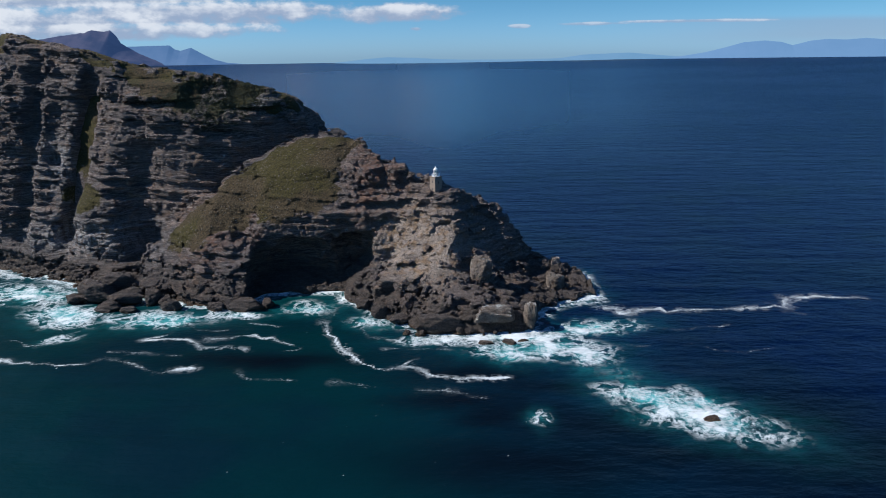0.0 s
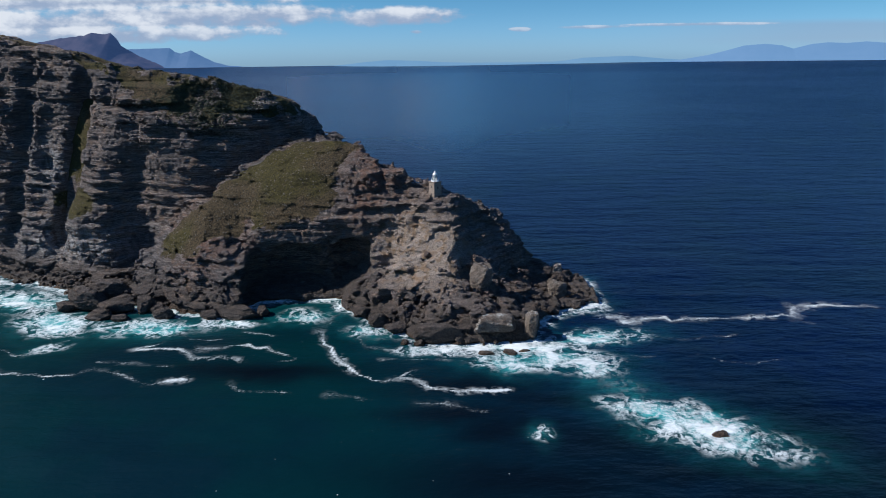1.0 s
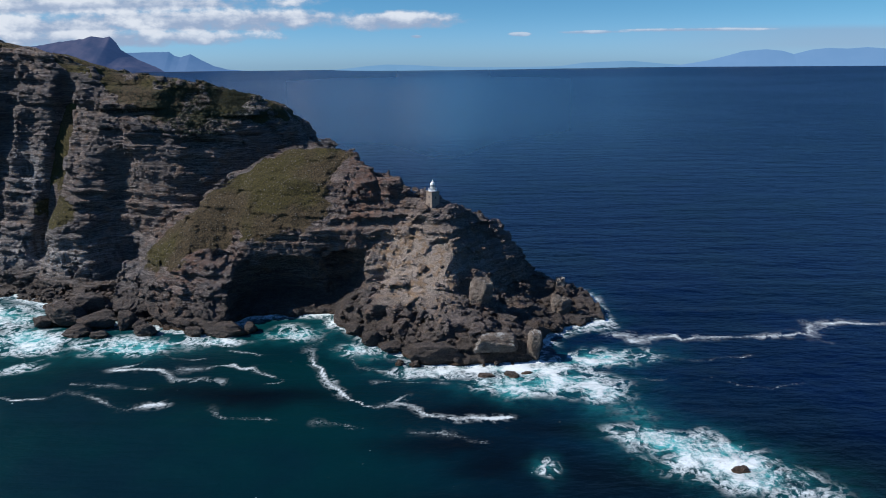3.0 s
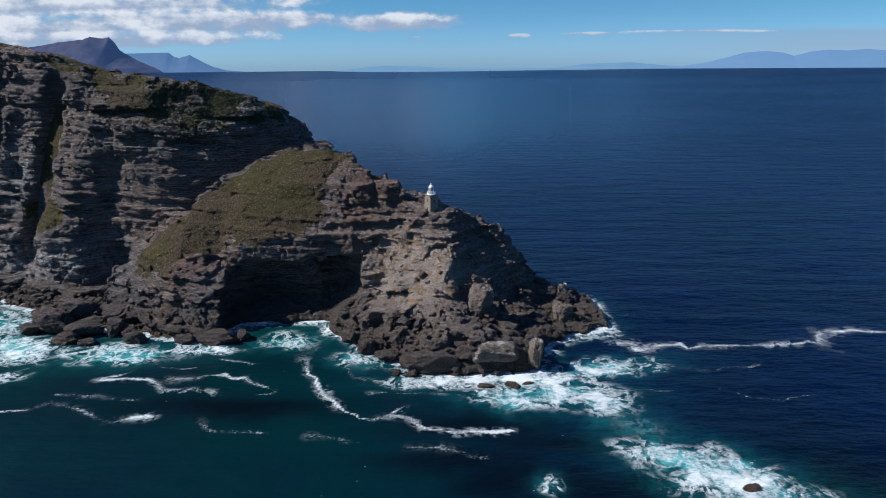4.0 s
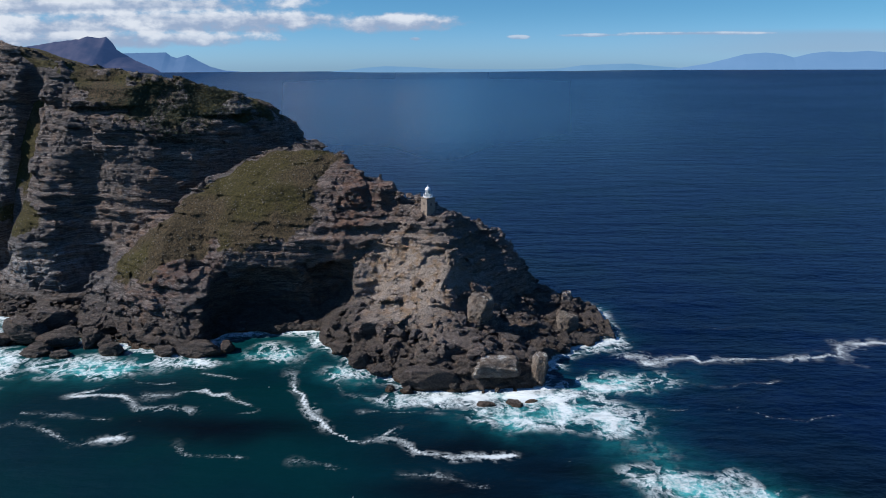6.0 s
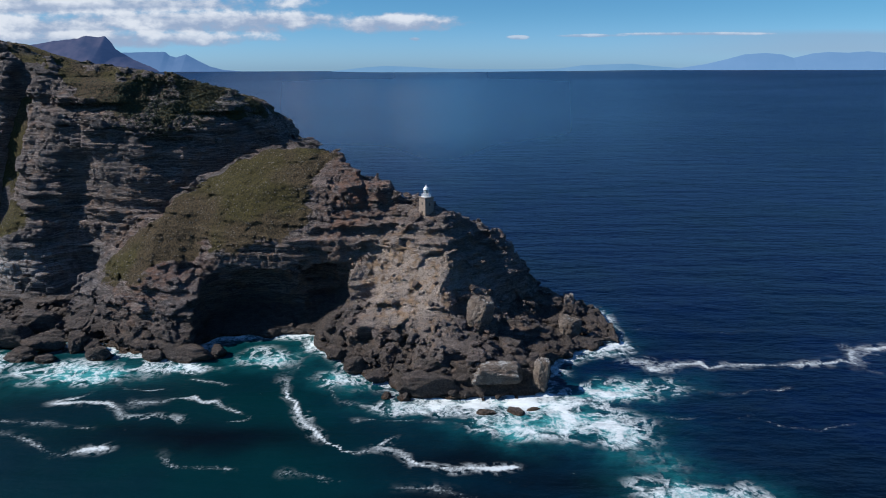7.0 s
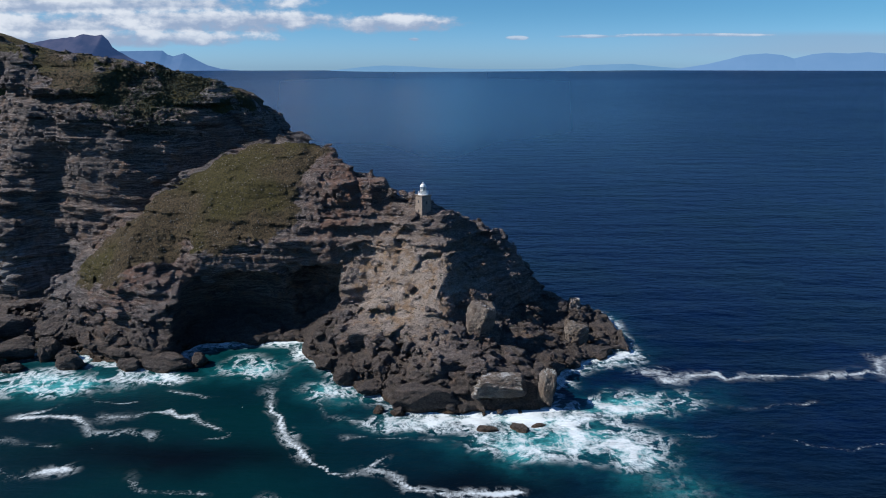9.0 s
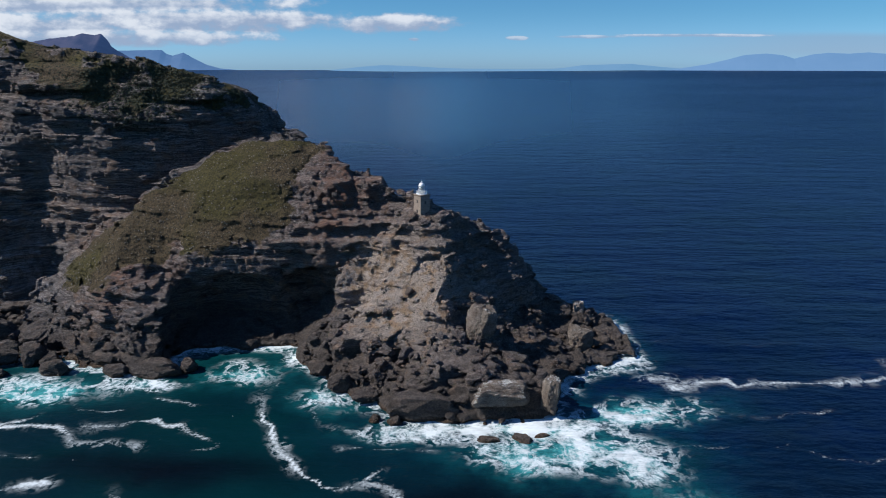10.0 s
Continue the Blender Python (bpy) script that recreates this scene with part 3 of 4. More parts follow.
# ---- the sea ----
def sea():
    def spread(lo, hi, step, far_lo, far_hi):
        mid = np.arange(lo, hi, step)
        out = [mid]
        for end, sgn in ((lo, -1), (hi, 1)):
            far, s, p, run = (far_lo if sgn < 0 else far_hi), step, end, []
            while (p - far) * sgn < 0:
                s *= 1.055
                p += sgn * s
                run.append(p)
            out.append(np.array(run))
        return np.unique(np.concatenate(out))

    xs, ys = spread(-270, 225, 1.25, -5200, 5200), spread(190, 375, 1.25, -900, 5200)
    XX, YY = np.meshgrid(xs, ys, indexing="ij")
    pts = np.stack((XX.ravel(), YY.ravel()), 1)
    rad = np.hypot(pts[:, 0], pts[:, 1] - 64)
    ok = rad < 4790
    pull = np.minimum(1, 4790 / np.maximum(rad, 1))
    pts = np.stack((pts[:, 0] * pull, 64 + (pts[:, 1] - 64) * pull), 1)
    rad = np.minimum(rad, 4790)
    # past the near water the sheet rises a little towards the true sea horizon
    pz = 96.0 * (np.clip(rad - 1200, 0, None) / 3590) ** 2
    p3 = np.stack((pts[:, 0], pts[:, 1], 0 * rad), 1).astype(np.float32)
    near = np.exp(-np.clip(rad - 300, 0, None) / 400)
    foam, shallow, teal, kelp, line, lee = surf(pts)
    pz = pz + 0.35 * foam + near * (0.5 * vnoise(p3, (40, 16, 1), 31) + 0.22 * vnoise(p3, (13, 7, 1), 32))
    nx, ny = len(xs), len(ys)
    a = (np.arange(nx - 1)[:, None] * ny + np.arange(ny - 1)[None]).ravel()
    quads = np.stack((a, a + ny, a + ny + 1, a + 1), 1)
    quads = quads[ok[quads].any(1)]
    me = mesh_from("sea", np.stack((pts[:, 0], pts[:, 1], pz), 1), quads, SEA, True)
    paint(me, "foam", foam), paint(me, "shallow", shallow), paint(me, "teal", teal), paint(me, "kelp", kelp), paint(me, "line", line), paint(me, "lee", lee)
    return tagged(new("water", me), "dark blue open sea with surf along the rocks", "sea", kind="structure")


# lines of foam on the water: half width, strength, then x, y of its bends
STREAKS = [
    (1.35, 0.95, (-64, 322, -59, 305, -53, 297, -47, 285, -39, 275, -29, 269, -21, 269, -17, 277)),
    (1.45, 0.98, (-21, 269, -12, 265, -5, 259, 7, 256, 21, 257, 27, 260)),
    (2.2, 1.0, (84, 337, 90, 336, 94, 327, 112, 333, 114, 326, 123, 329, 145, 330, 170, 332)),
    (2.8, 1.0, (170, 332, 177, 336, 180, 330, 189, 344, 203, 348, 230, 345)),
    (1.2, 0.7, (-153, 299, -146, 304, -138, 308)),
    (1.6, 0.8, (-150, 299, -141, 302, -129, 297, -113, 290, -95, 287)),
    (1.8, 0.74, (-117, 299, -96, 301, -74, 293, -67, 288, -76, 285)),
    (1.8, 0.84, (-230, 280, -200, 276, -172, 274, -164, 275, -156, 281, -144, 274, -129, 268, -113, 266)),
    (2.4, 0.60, (-89, 264, -79, 259, -66, 257)),
    (2.4, 0.56, (-46, 255, -37, 253, -29, 254)),
    (2.4, 0.54, (-11, 249, 3, 245, 19, 242)),
    (1.6, 0.75, (-205, 318, -192, 303, -185, 309)),
    (1.2, 0.45, (89, 384, 95, 370, 119, 370, 132, 367, 156, 367)),
    (1.4, 0.5, (70, 292, 95, 286, 118, 288)),
    (1.2, 0.5, (63, 262, 72, 232, 84, 216)),
    (1.3, 0.6, (-160, 288, -140, 284, -122, 279)), (1.2, 0.62, (-134, 316, -122, 308, -108, 306)), (1.2, 0.6, (-100, 318, -88, 311, -78, 312)),
    (1.3, 0.66, (-62, 330, -66, 318)), (1.4, 0.62, (-46, 312, -36, 300, -26, 296)), (1.2, 0.55, (-30, 286, -14, 288, 2, 284)),
    (1.3, 0.6, (100, 312, 122, 306, 140, 308)), (1.1, 0.5, (112, 286, 130, 280, 150, 283)), (1.4, 0.7, (-215, 300, -200, 292, -186, 296)),
]
# broken water: x, y, half length, half width, turn, foam, green
PATCHES = [
    (34, 298, 40, 8, 4, 1.4, 0.9), (48, 286, 28, 14, -5, 1.0, 1.0), (28, 283, 20, 9, 0, 0.85, 0.9), (62, 280, 16, 10, -20, 0.95, 1.0), (72, 308, 28, 10, 12, 1.0, 1.0), (0, 298, 26, 7, 3, 1.15, 0.8),
    (97, 229, 30, 15, -32, 1.05, 1.0), (80, 240, 22, 13, -30, 0.9, 1.0), (72, 262, 20, 11, -40, 0.32, 0.85), (34, 226, 4, 6, 15, 0.85, 0.7),
    (30, 276, 14, 6, 0, 0.42, 0.8), (72, 346, 20, 7, 15, 0.95, 0.6), (-245, 364, 38, 16, -25, 1.0, 0.95), (-205, 330, 28, 15, -25, 0.9, 0.95),
    (-190, 300, 10, 5, 20, 0.75, 0.6), (-150, 324, 34, 12, 0, 0.8, 0.95), (-112, 329, 20, 7, -5, 0.9, 0.7), (-75, 338, 20, 11, 0, 0.55, 0.75), (-40, 318, 16, 9, -20, 0.62, 0.85),
]


def surf(pts):
    from mathutils import kdtree
    wet = land > 0
    pad = np.pad(wet, 1, "edge")
    shore = np.argwhere(wet & ~(pad[2:, 1:-1] & pad[:-2, 1:-1] & pad[1:-1, 2:] & pad[1:-1, :-2]))
    tree = kdtree.KDTree(len(shore))
    for n, (i, j) in enumerate(shore):
        tree.insert((gx[i], gy[j], 0), n)
    tree.balance()
    p3 = np.stack((pts[:, 0], pts[:, 1], 0 * pts[:, 0]), 1).astype(np.float32)
    wx = pts[:, 0] + 3.0 * vnoise(p3, (14, 14, 1), 41) + 1.4 * vnoise(p3, (5, 5, 1), 42)
    wy = pts[:, 1] + 3.0 * vnoise(p3, (14, 14, 1), 43) + 1.4 * vnoise(p3, (5, 5, 1), 44)
    dist = np.full(len(pts), 999.0)
    for n in np.flatnonzero((np.abs(pts[:, 0] + 100) < 320) & (pts[:, 1] > 180) & (pts[:, 1] < 480)):
        dist[n] = tree.find((wx[n], wy[n], 0))[2]
    ragged = 0.80 + 0.38 * vnoise(p3, (9, 9, 1), 45)
    broken = vnoise(p3, (16, 16, 1), 48)
    foam = 1.05 * np.exp(-dist / 4.5)
    line = np.zeros(len(pts))
    shallow = 0.75 * np.exp(-dist / np.where(pts[:, 0] < -45, 9.0, 5.0))
    for half, power, bends in STREAKS:
        q = np.array(bends, float).reshape(-1, 2)
        best = np.full(len(pts), 1e9)
        for a, b in zip(q[:-1], q[1:]):
            ab = b - a
            t = np.clip(((wx - a[0]) * ab[0] + (wy - a[1]) * ab[1]) / (ab @ ab), 0, 1)
            best = np.minimum(best, np.hypot(wx - a[0] - t * ab[0], wy - a[1] - t * ab[1]))
        line = np.maximum(line, power * ragged * np.exp(-(best / (half * (0.95 + 0.40 * broken))) ** 2))
        foam = np.maximum(foam, power * (0.30 + 0.16 * broken) * np.exp(-(best / (3.0 * half)) ** 2))
    for x, y, a, b, turn, white, tint in PATCHES:
        c, s = math.cos(radians(turn)), math.sin(radians(turn))
        du, dv = ((wx - x) * c + (wy - y) * s) / a, ((wy - y) * c - (wx - x) * s) / b
        e = np.exp(-(du * du + dv * dv) ** 1.4)
        foam = np.maximum(foam, white * e * (0.78 + 0.35 * vnoise(p3, (8, 6, 1), 46) + 0.15 * vnoise(p3, (3, 3, 1), 47)))
        shallow = np.maximum(shallow, tint * np.exp(-(du * du + dv * dv) * 0.95))
    teal = np.clip((110 - pts[:, 0] - 0.4 * (pts[:, 1] - 250)) / 150, 0, 1) * np.clip((430 - pts[:, 1]) / 60, 0, 1)
    kelp = np.zeros(len(pts))
    for x, y, a, b in ((60, 222, 50, 18), (14, 262, 34, 11), (45, 252, 26, 10), (-80, 275, 46, 8), (30, 200, 60, 18), (5, 240, 30, 8), (130, 222, 34, 26), (85, 205, 60, 12), (20, 230, 20, 10), (150, 200, 90, 26)):
        kelp = np.maximum(kelp, 1.0 * np.exp(-((wx - x) / a) ** 2 - ((wy - y) / b) ** 2))
    # slick water in the lee of the land, with streaks where the wind touches down
    bearing = pts[:, 0] / np.maximum(pts[:, 1], 1)
    streak = vnoise(np.stack((bearing * 100, 0 * bearing, 0 * bearing), 1).astype(np.float32), (9, 1, 1), 49)
    out = np.hypot(pts[:, 0], pts[:, 1])
    lee = np.exp(-((bearing + 0.0) / 0.36) ** 2) * (0.85 + 0.15 * streak) * np.clip((pts[:, 1] - 420) / 900, 0, 1) * np.clip((4700 - out) / 900, 0.75, 1)
    return foam, shallow, teal, kelp, line, lee


sea()


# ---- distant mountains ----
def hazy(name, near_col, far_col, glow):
    """Land seen through miles of air; the blue haze is put into its colours and an even glow."""
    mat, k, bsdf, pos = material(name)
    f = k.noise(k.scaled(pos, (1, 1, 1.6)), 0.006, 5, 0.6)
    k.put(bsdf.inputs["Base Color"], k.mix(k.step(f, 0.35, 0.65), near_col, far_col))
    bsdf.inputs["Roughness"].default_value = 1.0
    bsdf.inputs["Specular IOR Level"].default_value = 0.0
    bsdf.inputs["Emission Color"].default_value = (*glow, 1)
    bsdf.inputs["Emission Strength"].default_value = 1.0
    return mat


def range_of(name, crest, y, deep, mat, label, seed, rough):
    """A mountain range: a crest line of x, z and slopes that fall from it towards the viewer, furrowed."""
    q = np.array(crest, float).reshape(-1, 2)
    xs = np.linspace(q[0, 0], q[-1, 0], 260)
    crest_z = np.interp(xs, q[:, 0], q[:, 1])
    rows = 26
    vs = []
    for r in range(rows):
        s = r / (rows - 1)
        p3 = np.stack((xs, np.full_like(xs, deep * s), 0 * xs), 1).astype(np.float32)
        furrow = rough * math.sin(math.pi * s) * (vnoise(p3, (120, 300, 1), seed) + 0.5 * vnoise(p3, (45, 120, 1), seed + 1))
        edge = rough * 0.10 * vnoise(p3, (28, 50, 1), seed + 2)
        z = 60 + (crest_z - 60) * (1 - s) ** 1.25 + furrow + edge
        vs.append(np.stack((xs, np.full_like(xs, y - deep * s) + 0.6 * furrow, z), 1))
    v = np.concatenate(vs)
    n = len(xs)
    a = (np.arange(rows - 1)[:, None] * n + np.arange(n - 1)[None]).ravel()
    me = mesh_from(name, v, np.stack((a, a + n, a + n + 1, a + 1), 1), mat, True)
    return tagged(new(name, me), label, "mountains", kind="structure")


# the last colour of each is the haze, given off as glow by the slopes
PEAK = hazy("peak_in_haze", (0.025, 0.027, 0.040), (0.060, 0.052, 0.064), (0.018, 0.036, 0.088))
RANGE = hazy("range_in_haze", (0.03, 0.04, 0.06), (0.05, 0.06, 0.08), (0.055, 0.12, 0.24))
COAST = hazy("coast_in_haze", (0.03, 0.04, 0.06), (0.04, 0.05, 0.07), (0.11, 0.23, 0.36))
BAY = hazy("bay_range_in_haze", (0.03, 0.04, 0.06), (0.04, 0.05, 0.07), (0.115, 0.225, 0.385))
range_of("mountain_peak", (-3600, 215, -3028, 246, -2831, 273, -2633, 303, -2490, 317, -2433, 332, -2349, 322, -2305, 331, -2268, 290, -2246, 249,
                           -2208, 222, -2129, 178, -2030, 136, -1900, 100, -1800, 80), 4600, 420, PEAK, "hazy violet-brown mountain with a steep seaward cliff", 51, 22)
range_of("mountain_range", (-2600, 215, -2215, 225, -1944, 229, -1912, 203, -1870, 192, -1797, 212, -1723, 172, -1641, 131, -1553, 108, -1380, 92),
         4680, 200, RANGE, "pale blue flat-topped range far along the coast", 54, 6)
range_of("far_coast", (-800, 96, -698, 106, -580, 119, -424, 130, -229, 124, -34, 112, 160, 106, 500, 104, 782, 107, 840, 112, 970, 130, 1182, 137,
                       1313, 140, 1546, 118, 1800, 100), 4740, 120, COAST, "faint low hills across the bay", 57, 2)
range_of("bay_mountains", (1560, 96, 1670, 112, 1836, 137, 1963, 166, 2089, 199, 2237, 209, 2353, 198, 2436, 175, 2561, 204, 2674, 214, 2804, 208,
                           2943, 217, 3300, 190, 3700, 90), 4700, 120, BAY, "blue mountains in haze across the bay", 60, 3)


# ---- lighthouse ----
def part(name, bm, mat, parent, label="", smooth=False):
    me = bpy.data.meshes.new(name)
    bmesh.ops.recalc_face_normals(bm, faces=bm.faces)
    for f in bm.faces:
        f.smooth = smooth
    bm.to_mesh(me)
    bm.free()
    me.materials.append(mat)
    ob = new(name, me)
    ob.parent = parent
    return tagged(ob, label)


def prism(sides, rings, turn=0.0):
    """A turned solid: rings of (radius, z), closed at both ends."""
    bm = bmesh.new()
    loops = []
    for r, z in rings:
        loops.append([bm.verts.new((r * math.cos(turn + math.tau * i / sides), r * math.sin(turn + math.tau * i / sides), z)) for i in range(sides)])
    for lo, hi in zip(loops[:-1], loops[1:]):
        for i in range(sides):
            bm.faces.new((lo[i], lo[(i + 1) % sides], hi[(i + 1) % sides], hi[i]))
    bm.faces.new(loops[0][::-1])
    bm.faces.new(loops[-1])
    return bm


def box(cx, cy, cz, sx, sy, sz, bevel=0.0):
    bm = bmesh.new()
    bmesh.ops.create_cube(bm, size=1.0, matrix=Matrix.Translation((cx, cy, cz)) @ Matrix.Diagonal((sx, sy, sz, 1)))
    if bevel:
        bmesh.ops.bevel(bm, geom=bm.edges[:], offset=bevel, segments=2, affect="EDGES")
    return bm


MASONRY = plain("tower_masonry", (0.27, 0.21, 0.165), 0.9, 0.0, 0.35, 1.2)
WHITE = plain("white_paint", (0.80, 0.80, 0.78), 0.45, 0.0, 0.10, 2.0)
DARK = plain("dark_opening", (0.03, 0.03, 0.035), 0.6, 0.0, 0.2, 2.0)
METAL = plain("gallery_iron", (0.62, 0.63, 0.63), 0.5, 0.3, 0.15, 4.0)
glass, gk, gb, _ = material("lantern_glass")
gb.inputs["Base Color"].default_value = (0.75, 0.85, 0.85, 1)
gb.inputs["Roughness"].default_value, gb.inputs["Transmission Weight"].default_value, gb.inputs["IOR"].default_value = 0.05, 0.9, 1.45


def lighthouse():
    """A square stone tower with a white gallery and a domed lantern."""
    top = tagged(new("lighthouse"), "square stone lighthouse with white gallery and domed lantern, on the rocks", "lighthouse")
    q = math.pi / 4
    root2 = math.sqrt(2)
    part("tower", prism(4, [(2.75 * root2, -3.0), (2.55 * root2, 4.0), (2.42 * root2, 10.0)], q), MASONRY, top, "tapered tan stone tower")
    part("cornice", prism(4, [(2.45 * root2, 10.0), (2.75 * root2, 10.25), (2.75 * root2, 10.6), (2.6 * root2, 10.62)], q), MASONRY, top)
    part("gallery_deck", prism(24, [(2.35, 10.62), (2.35, 10.85), (2.2, 10.87)]), WHITE, top, "white gallery floor")
    part("lantern_base", prism(24, [(1.38, 10.87), (1.38, 12.3), (1.46, 12.32), (1.46, 12.42), (1.3, 12.44)]), WHITE, top, "white lantern wall", True)
    lantern = part("lantern_glazing", prism(16, [(1.2, 12.44), (1.2, 14.1)]), glass, top, "clear lantern glazing")
    for i in range(16):
        a = math.tau * i / 16
        part("glazing_bar", box(1.22 * math.cos(a), 1.22 * math.sin(a), 13.27, 0.10, 0.10, 1.66), WHITE, lantern)
    part("lens", prism(16, [(0.35, 12.45), (0.75, 12.8), (0.85, 13.3), (0.75, 13.8), (0.35, 14.05)]), METAL, top, "glass optic", True)
    dome = [(1.42, 14.1), (1.45, 14.22)] + [(1.32 * math.cos(t), 14.25 + 1.3 * math.sin(t)) for t in np.linspace(0, 1.35, 8)]
    part("dome", prism(24, dome), WHITE, top, "white lantern dome", True)
    part("finial", prism(12, [(0.16, 15.5), (0.3, 15.7), (0.36, 15.95), (0.28, 16.2), (0.06, 16.35), (0.04, 17.0)]), WHITE, top, "ball vent and rod", True)
    for i in range(16):
        a = math.tau * i / 16
        part("railing_post", box(2.25 * math.cos(a), 2.25 * math.sin(a), 11.4, 0.07, 0.07, 1.1), WHITE, top)
    for z in (11.4, 11.95):
        bm = bmesh.new()
        n, ring = 32, []
        for i in range(n):
            a = math.tau * i / n
            ring.append([bm.verts.new((r * math.cos(a), r * math.sin(a), z + h)) for r, h in ((2.21, 0), (2.29, 0), (2.29, 0.07), (2.21, 0.07))])
        for i in range(n):
            for j in range(4):
                bm.faces.new((ring[i][j], ring[(i + 1) % n][j], ring[(i + 1) % n][(j + 1) % 4], ring[i][(j + 1) % 4]))
        part("handrail", bm, WHITE, top)
    for x, y, z in ((-2.47, 0, 7.6), (-2.60, 0, 3.4), (0, -2.50, 7.2)):
        s = (0.12, 0.8, 1.3) if y == 0 else (0.8, 0.12, 1.3)
        part("window", box(x, y, z, *s), DARK, top, "small dark window")
    part("doorway", box(0, -2.66, 0.7, 1.1, 0.14, 2.1), DARK, top, "dark doorway")
    top.matrix_world = pose(-5.8, 380.0, 53.6, 0, 0, 37.8)
    return top


lighthouse()


# ---- boulders and rocks by the shore ----
def boulder_mesh(name, seed, detail, flat, joints=16):
    """A weathered block: a rounded box cut by joints and worn by noise."""
    rng = random.Random(seed)
    bm = bmesh.new()
    bmesh.ops.create_icosphere(bm, subdivisions=detail, radius=1.0)
    cuts = []
    for _ in range(joints):
        n = Vector((rng.gauss(0, 1), rng.gauss(0, 1), rng.gauss(0, flat))).normalized()
        cuts.append((n, rng.uniform(0.58, 0.84)))
    off = Vector((seed * 7.3, seed * 3.1, seed * 1.7))
    for v in bm.verts:
        d = v.co.normalized()
        power = 5.0
        r = 1.0 / (abs(d.x) ** power + abs(d.y) ** power + abs(d.z) ** power) ** (1 / power) * 0.86
        for n, lim in cuts:
            c = d.dot(n)
            if c > 0.05:
                r = min(r, lim / c)
        r *= 1 + 0.10 * noise.noise(d * 1.6 + off) + 0.09 * noise.noise(d * 3.7 + off) + 0.08 * noise.noise(d * 8.0 + off) + 0.04 * noise.noise(d * 17.0 + off)
        v.co = d * r
    me = bpy.data.meshes.new(name)
    for f in bm.faces:
        f.smooth = False
    bm.to_mesh(me)
    bm.free()
    me.materials.append(BOULDER)
    return me


SHAPES = [boulder_mesh("boulder", s, 4, 1.0) for s in range(1, 9)]
ROOST = [boulder_mesh("roost", s, 5, 0.6, 8) for s in (31, 32, 33, 34)]
for me in ROOST:
    me.materials[0] = LIMED
SMALL = [boulder_mesh("stone", s, 2, 1.0) for s in range(20, 28)]


def place_rock(name, me, x, y, z, sx, sy, sz, turn, lean, label, group):
    ob = new(name, me)
    ob.matrix_world = pose(x, y, z, lean, lean * 0.6, turn) @ Matrix.Diagonal((sx, sy, sz, 1))
    return tagged(ob, label, "rock", group)


# x, y, z of the middle, half sizes, turn
ISLETS = [(19, 291, 0.2, 5.0, 2.4, 1.8, 4), (29.5, 291.5, 0.3, 4.0, 2.8, 2.0, -12), (36, 293.5, 0.1, 3.6, 1.8, 1.3, 20), (98, 225, 0.0, 3.4, 2.2, 1.8, -8),
          (94, 229, -0.5, 2.4, 1.6, 1.2, 30), (-13, 302, 0.4, 3.2, 2.2, 2.4, 0), (-20, 304, 0.2, 2.6, 2.2, 1.8, 40), (59, 347, 1.2, 5.5, 3.6, 3.0, 5),
          (72, 351, 1.0, 5.0, 4.0, 2.6, 30), (52, 281, -0.7, 2.2, 1.2, 1.2, -20)]
for n, (x, y, z, sx, sy, sz, turn) in enumerate(ISLETS):
    place_rock("rock", SHAPES[n % 8], x, y, z, sx, sy, sz, turn, 6 - n, "dark wet rock awash in white surf", "rocks in the surf")
SHELF = [(-196, 351, 6.0, 13, 8, 7.5, -12), (-178, 346, 4.5, 11, 6, 6.0, 4), (-184, 337, 1.8, 9, 4.5, 4.2, 2), (-172, 335, 0.8, 5, 3, 2.8, 30), (-163, 347, 4.5, 6, 5, 6, 20),
         (-209, 350, 2.0, 7, 5, 4.2, 15), (-150, 338, 2.0, 6.5, 4.6, 4.4, 10), (-156, 345, 2.2, 4.5, 4, 4, 50), (-188, 362, 7, 12, 8, 7.5, 10), (-168, 363, 7, 10, 9, 8, 40),
         (-110, 337, 2.4, 13, 5, 4.6, -4), (-125, 337, 1.4, 6, 4, 3.4, 12), (-98, 341, 1.8, 4, 4, 3.6, 0)]
for n, (x, y, z, sx, sy, sz, turn) in enumerate(SHELF):
    place_rock("boulder", SHAPES[(n * 3) % 8], x, y, z, sx, sy, sz, turn, 4, "rounded dark grey boulder at the foot of the cliff", "boulders under the cliff")
FRONT = [(24, 306, 9.5, 14, 4.5, 4.2, 7), (41, 308, 6.5, 3.8, 5, 8.0, 0), (18.5, 340, 19.5, 6.2, 5.6, 9.5, 12), (61, 357, 7.0, 5.5, 5, 7.5, 15), (66, 386, 6, 5, 5, 7.0, 0)]
for n, (x, y, z, sx, sy, sz, turn) in enumerate(FRONT):
    place_rock("sandstone_block", ROOST[(n + 1) % 4], x, y, z, sx, sy, sz, turn, 3, "massive tan sandstone block whitened by seabirds", "blocks of the point")
HEAPED = [(-35, 325, 3.0, 6, 5, 4.5, 20), (-45, 338, 3.0, 6, 6, 4.5, 30), (10, 336, 16, 3.4, 3.4, 4.5, 30), (76, 372, 1.5, 7, 9, 4.5, 30), (20, 320, 10.5, 6, 5, 3.6, 20),
          (-25, 316, 2.6, 5, 4, 3.6, -10), (-2, 306, 3.6, 15, 6, 6.2, 2), (-53, 349, 1.6, 4.5, 5, 3.2, 10), (-8, 309, 5.5, 7, 4, 3.5, 5)]
for n, (x, y, z, sx, sy, sz, turn) in enumerate(HEAPED):
    place_rock("heaped_block", SHAPES[(n * 5 + 2) % 8], x, y, z, sx, sy, sz, turn, 3, "dark sandstone block heaped at the foot of the point", "blocks of the point")


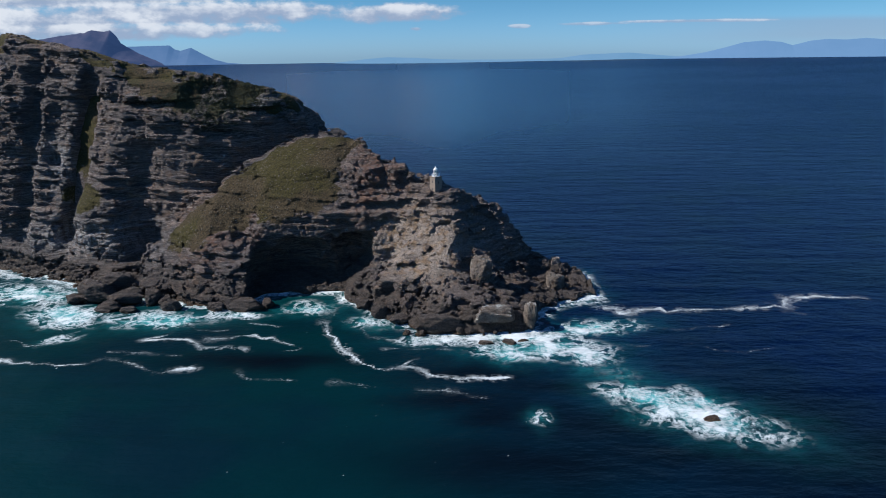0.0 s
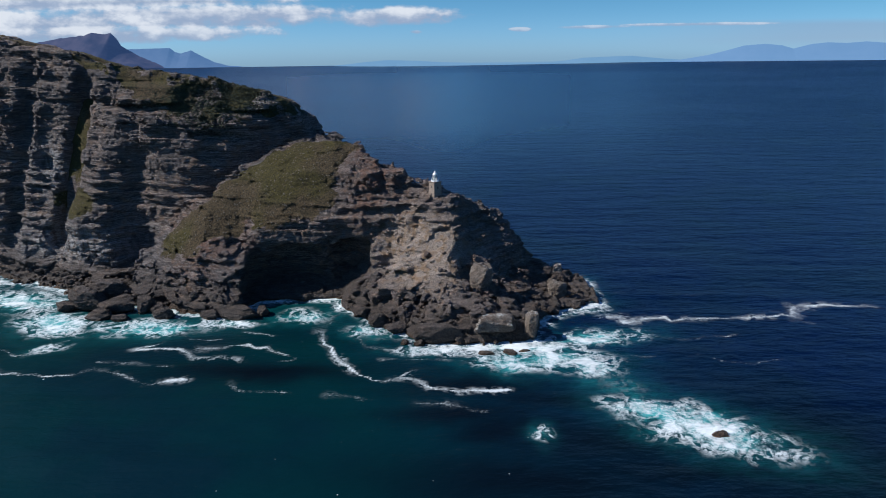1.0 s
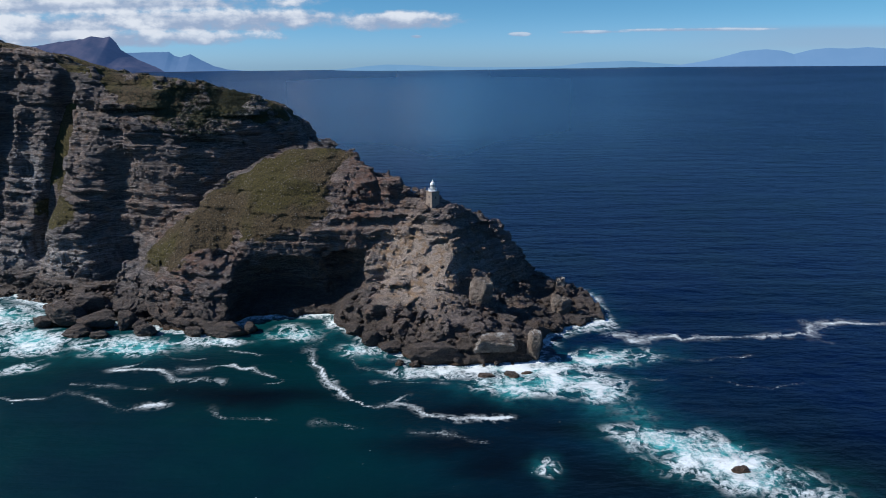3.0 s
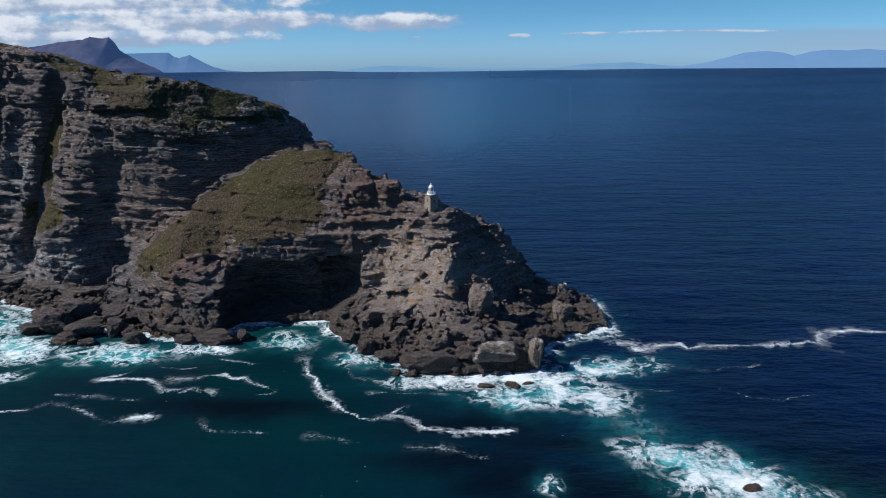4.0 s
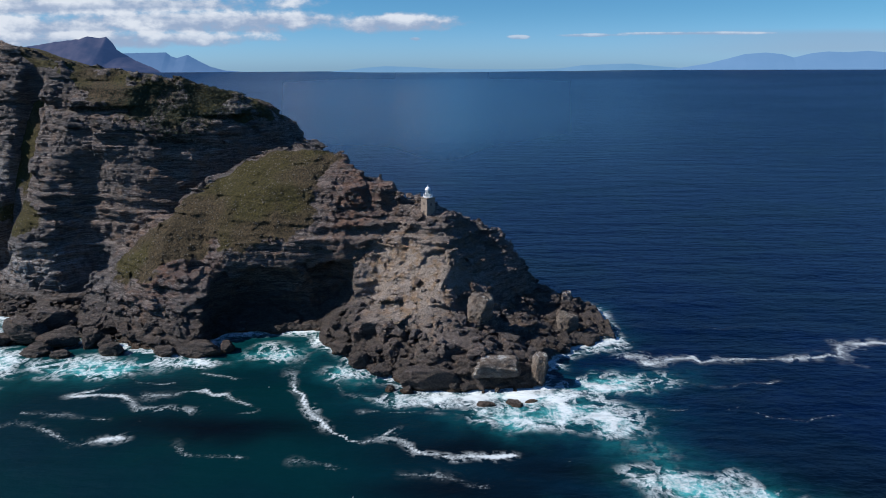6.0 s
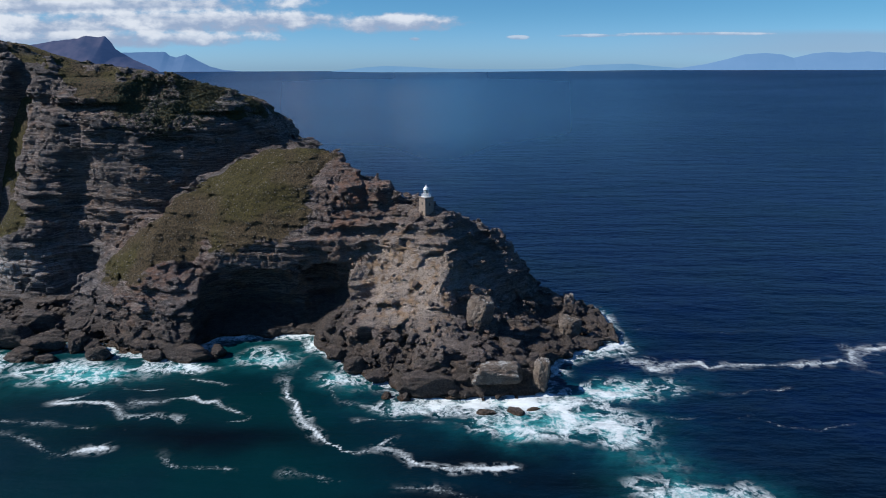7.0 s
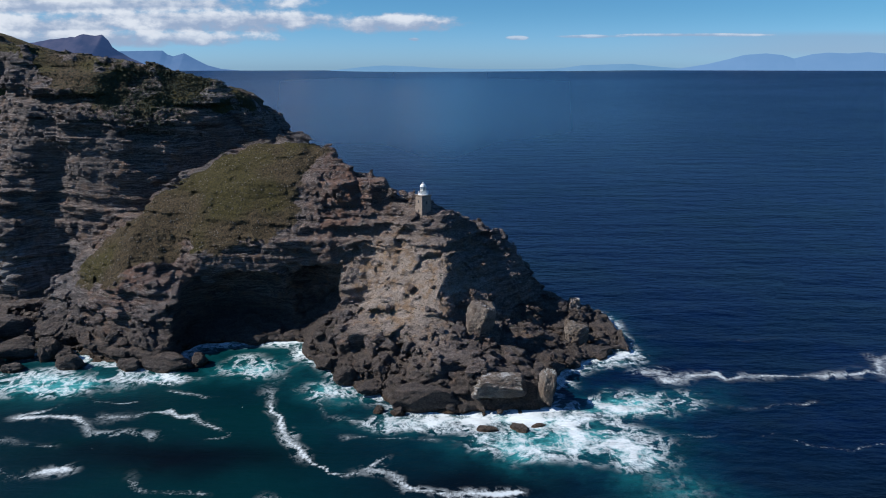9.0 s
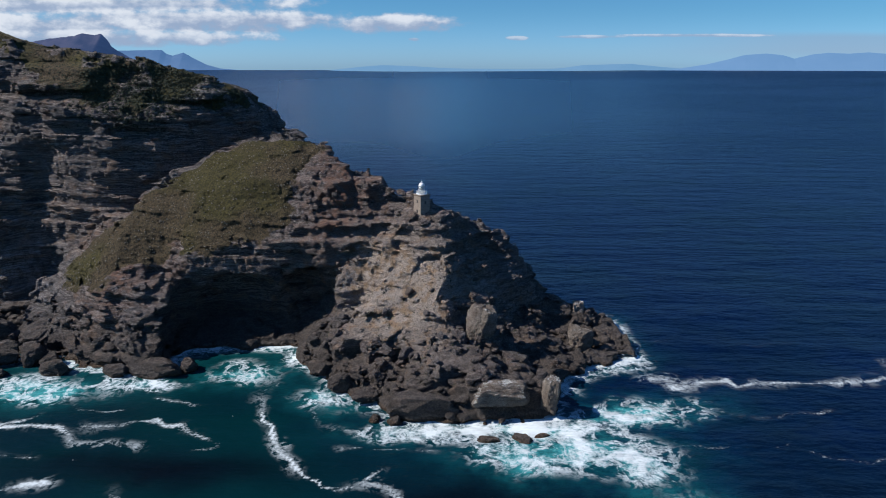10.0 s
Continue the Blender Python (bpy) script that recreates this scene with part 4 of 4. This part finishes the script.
def scatter_rocks():
    """Loose stones along the shore, thickest at the foot of the cliffs."""
    rng = random.Random(5)
    wet = np.argwhere((land > -1.0) & (land < 7.0))
    made = 0
    while made < 230:
        i, j = wet[rng.randrange(len(wet))]
        x, y = gx[i] + rng.uniform(-1, 1), gy[j] + rng.uniform(-1, 1)
        if not (-290 < x < 82 and y < 400) or (-114 < x < -46 and y > 352):
            continue
        s = rng.choice((0.9, 1.2, 1.6, 2.2, 3.0))
        place_rock("shore_stone", SMALL[made % 8], x, y, max(land[i, j], 0) + 0.25 * s, s * rng.uniform(0.9, 1.5), s, s * rng.uniform(0.6, 0.95),
                   rng.uniform(0, 360), rng.uniform(-15, 15), "loose dark shore stone", "stones along the shore")
        made += 1


scatter_rocks()


def scatter_talus():
    """Angular blocks broken from the crags: on the slopes of the point, along its crest and below the spur."""
    r = random.Random(17)
    shapes = [boulder_mesh("talus", n, 3, 1.0, 12) for n in range(40, 48)]
    weight = np.exp(-((vz - 9) / 8) ** 2) * (vx > -58) * (vx < 60) * (vy < 366) + 0.5 * np.exp(-((vx - 8) / 30) ** 2 - ((vz - 24) / 9) ** 2) * (vy < 372)
    weight += 0.22 * (vx > -62) * (vx < 20) * (vz > 46) * (vy < 400) + 0.5 * np.exp(-((vx + 135) / 30) ** 2 - ((vz - 12) / 8) ** 2) * (vy < 375)
    weight *= slope < 1.9
    chosen = np.random.default_rng(18).choice(len(verts), size=290, replace=False, p=weight / weight.sum())
    for n, i in enumerate(chosen):
        big = r.choice((0.7, 0.9, 1.1, 1.4, 1.8, 2.4)) * (1.15 if vz[i] < 16 else 0.8)
        place_rock("talus_block", shapes[n % 8], vx[i], vy[i], vz[i] + 0.2 * big, big * r.uniform(0.9, 1.5), big * r.uniform(0.8, 1.2), big * r.uniform(0.6, 1.0),
                   r.uniform(0, 360), r.uniform(-25, 25), "angular grey-brown block fallen on the rocky slope", "fallen blocks on the slopes")


scatter_talus()


# ---- plants and stones on the slopes ----
def leaf_material(name, a, b):
    mat, k, bsdf, pos = material(name)
    rnd = k.n("ShaderNodeNewGeometry").outputs["Random Per Island"]
    k.put(bsdf.inputs["Base Color"], k.mix(rnd, a, b))
    bsdf.inputs["Roughness"].default_value = 0.8
    return mat


def clumps(name, places, mat, label, seed, leaves, category):
    """Low bushes, each a dome of small leaf sprays with gaps."""
    rng = np.random.default_rng(seed)
    vs, fs = [], []
    base = 0
    for x, y, z, r in places:
        d = rng.normal(size=(leaves, 3))
        d[:, 2] = np.abs(d[:, 2]) * 0.8
        d /= np.linalg.norm(d, axis=1)[:, None]
        c = np.array((x, y, z)) + d * r * rng.uniform(0.55, 1.0, (leaves, 1)) * np.array((1, 1, 0.75))
        t1 = rng.normal(size=(leaves, 3))
        t1 /= np.linalg.norm(t1, axis=1)[:, None]
        t2 = np.cross(t1, d)
        s = r * rng.uniform(0.28, 0.5, (leaves, 1))
        quad = np.stack((c - t1 * s, c + t2 * s * 0.8, c + t1 * s, c - t2 * s * 0.8), 1)
        vs.append(quad.reshape(-1, 3))
        fs.append(np.arange(leaves * 4).reshape(-1, 4) + base)
        base += leaves * 4
    me = mesh_from(name, np.concatenate(vs), np.concatenate(fs), mat)
    return tagged(new(name, me), label, category, kind="stuff")


def pick(weight, count, seed):
    rng = np.random.default_rng(seed)
    return rng.choice(len(verts), size=count, replace=False, p=weight / weight.sum())


BUSH = leaf_material("dark_bush", (0.015, 0.020, 0.009), (0.052, 0.060, 0.024))
HEATH = leaf_material("heath", (0.030, 0.026, 0.011), (0.13, 0.105, 0.042))
rng = np.random.default_rng(3)
front = (vy < 445) & (vz > 10)
upper = turf * front * (vz > 88)
thicket = np.exp(-((vx + 138) / 30) ** 2 - ((vz - 104) / 10) ** 2) * front * np.clip((2.6 - slope) / 0.8, 0, 1)
ids = pick(upper ** 2 * np.where(vx > -168, 0.8, 0.15) + 1.3 * thicket, 5200, 4)
clumps("bushes", [(vx[i], vy[i], vz[i] - 0.25, rng.uniform(0.3, 0.95)) for i in ids], BUSH, "dark green fynbos bushes on the cliff top", 6, 14, "bushes")
lower = np.clip(turf, 0, 1) * front * (vz < 90)
ids = pick(lower ** 2, 4200, 5)
clumps("heath", [(vx[i], vy[i], vz[i] - 0.1, rng.uniform(0.15, 0.45)) for i in ids], HEATH, "olive tussocks and low heath on the slope", 7, 8, "heath")
ids = pick((1 - turf) * front * (slope < 1.8), 1600, 8)
clumps("rock_plants", [(vx[i], vy[i], vz[i] - 0.1, rng.uniform(0.25, 0.7)) for i in ids], BUSH, "scattered tufts among the rocks", 9, 8, "plants")


def pebbles():
    """Pale stones that lie on the turf slope."""
    r = np.random.default_rng(12)
    ids = pick(lower, 1100, 13)
    vs, fs, base = [], [], 0
    octa = np.array(((1, 0, 0), (-1, 0, 0), (0, 1, 0), (0, -1, 0), (0, 0, 1), (0, 0, -1)), float)
    tri = np.array(((0, 2, 4), (2, 1, 4), (1, 3, 4), (3, 0, 4), (2, 0, 5), (1, 2, 5), (3, 1, 5), (0, 3, 5)))
    for i in ids:
        vs.append(octa * 0.14 * r.uniform(1.0, 4.0) ** 0.9 * r.uniform(0.6, 1.2, (6, 3)) + (vx[i], vy[i], vz[i] + 0.1))
        fs.append(tri + base)
        base += 6
    me = mesh_from("slope_stones", np.concatenate(vs), np.concatenate(fs), plain("pale_stone", (0.21, 0.18, 0.14), 0.9, 0.0, 0.3, 1.5))
    tagged(new("slope_stones", me), "pale loose stones lying on the turf", "stones", kind="stuff")


pebbles()
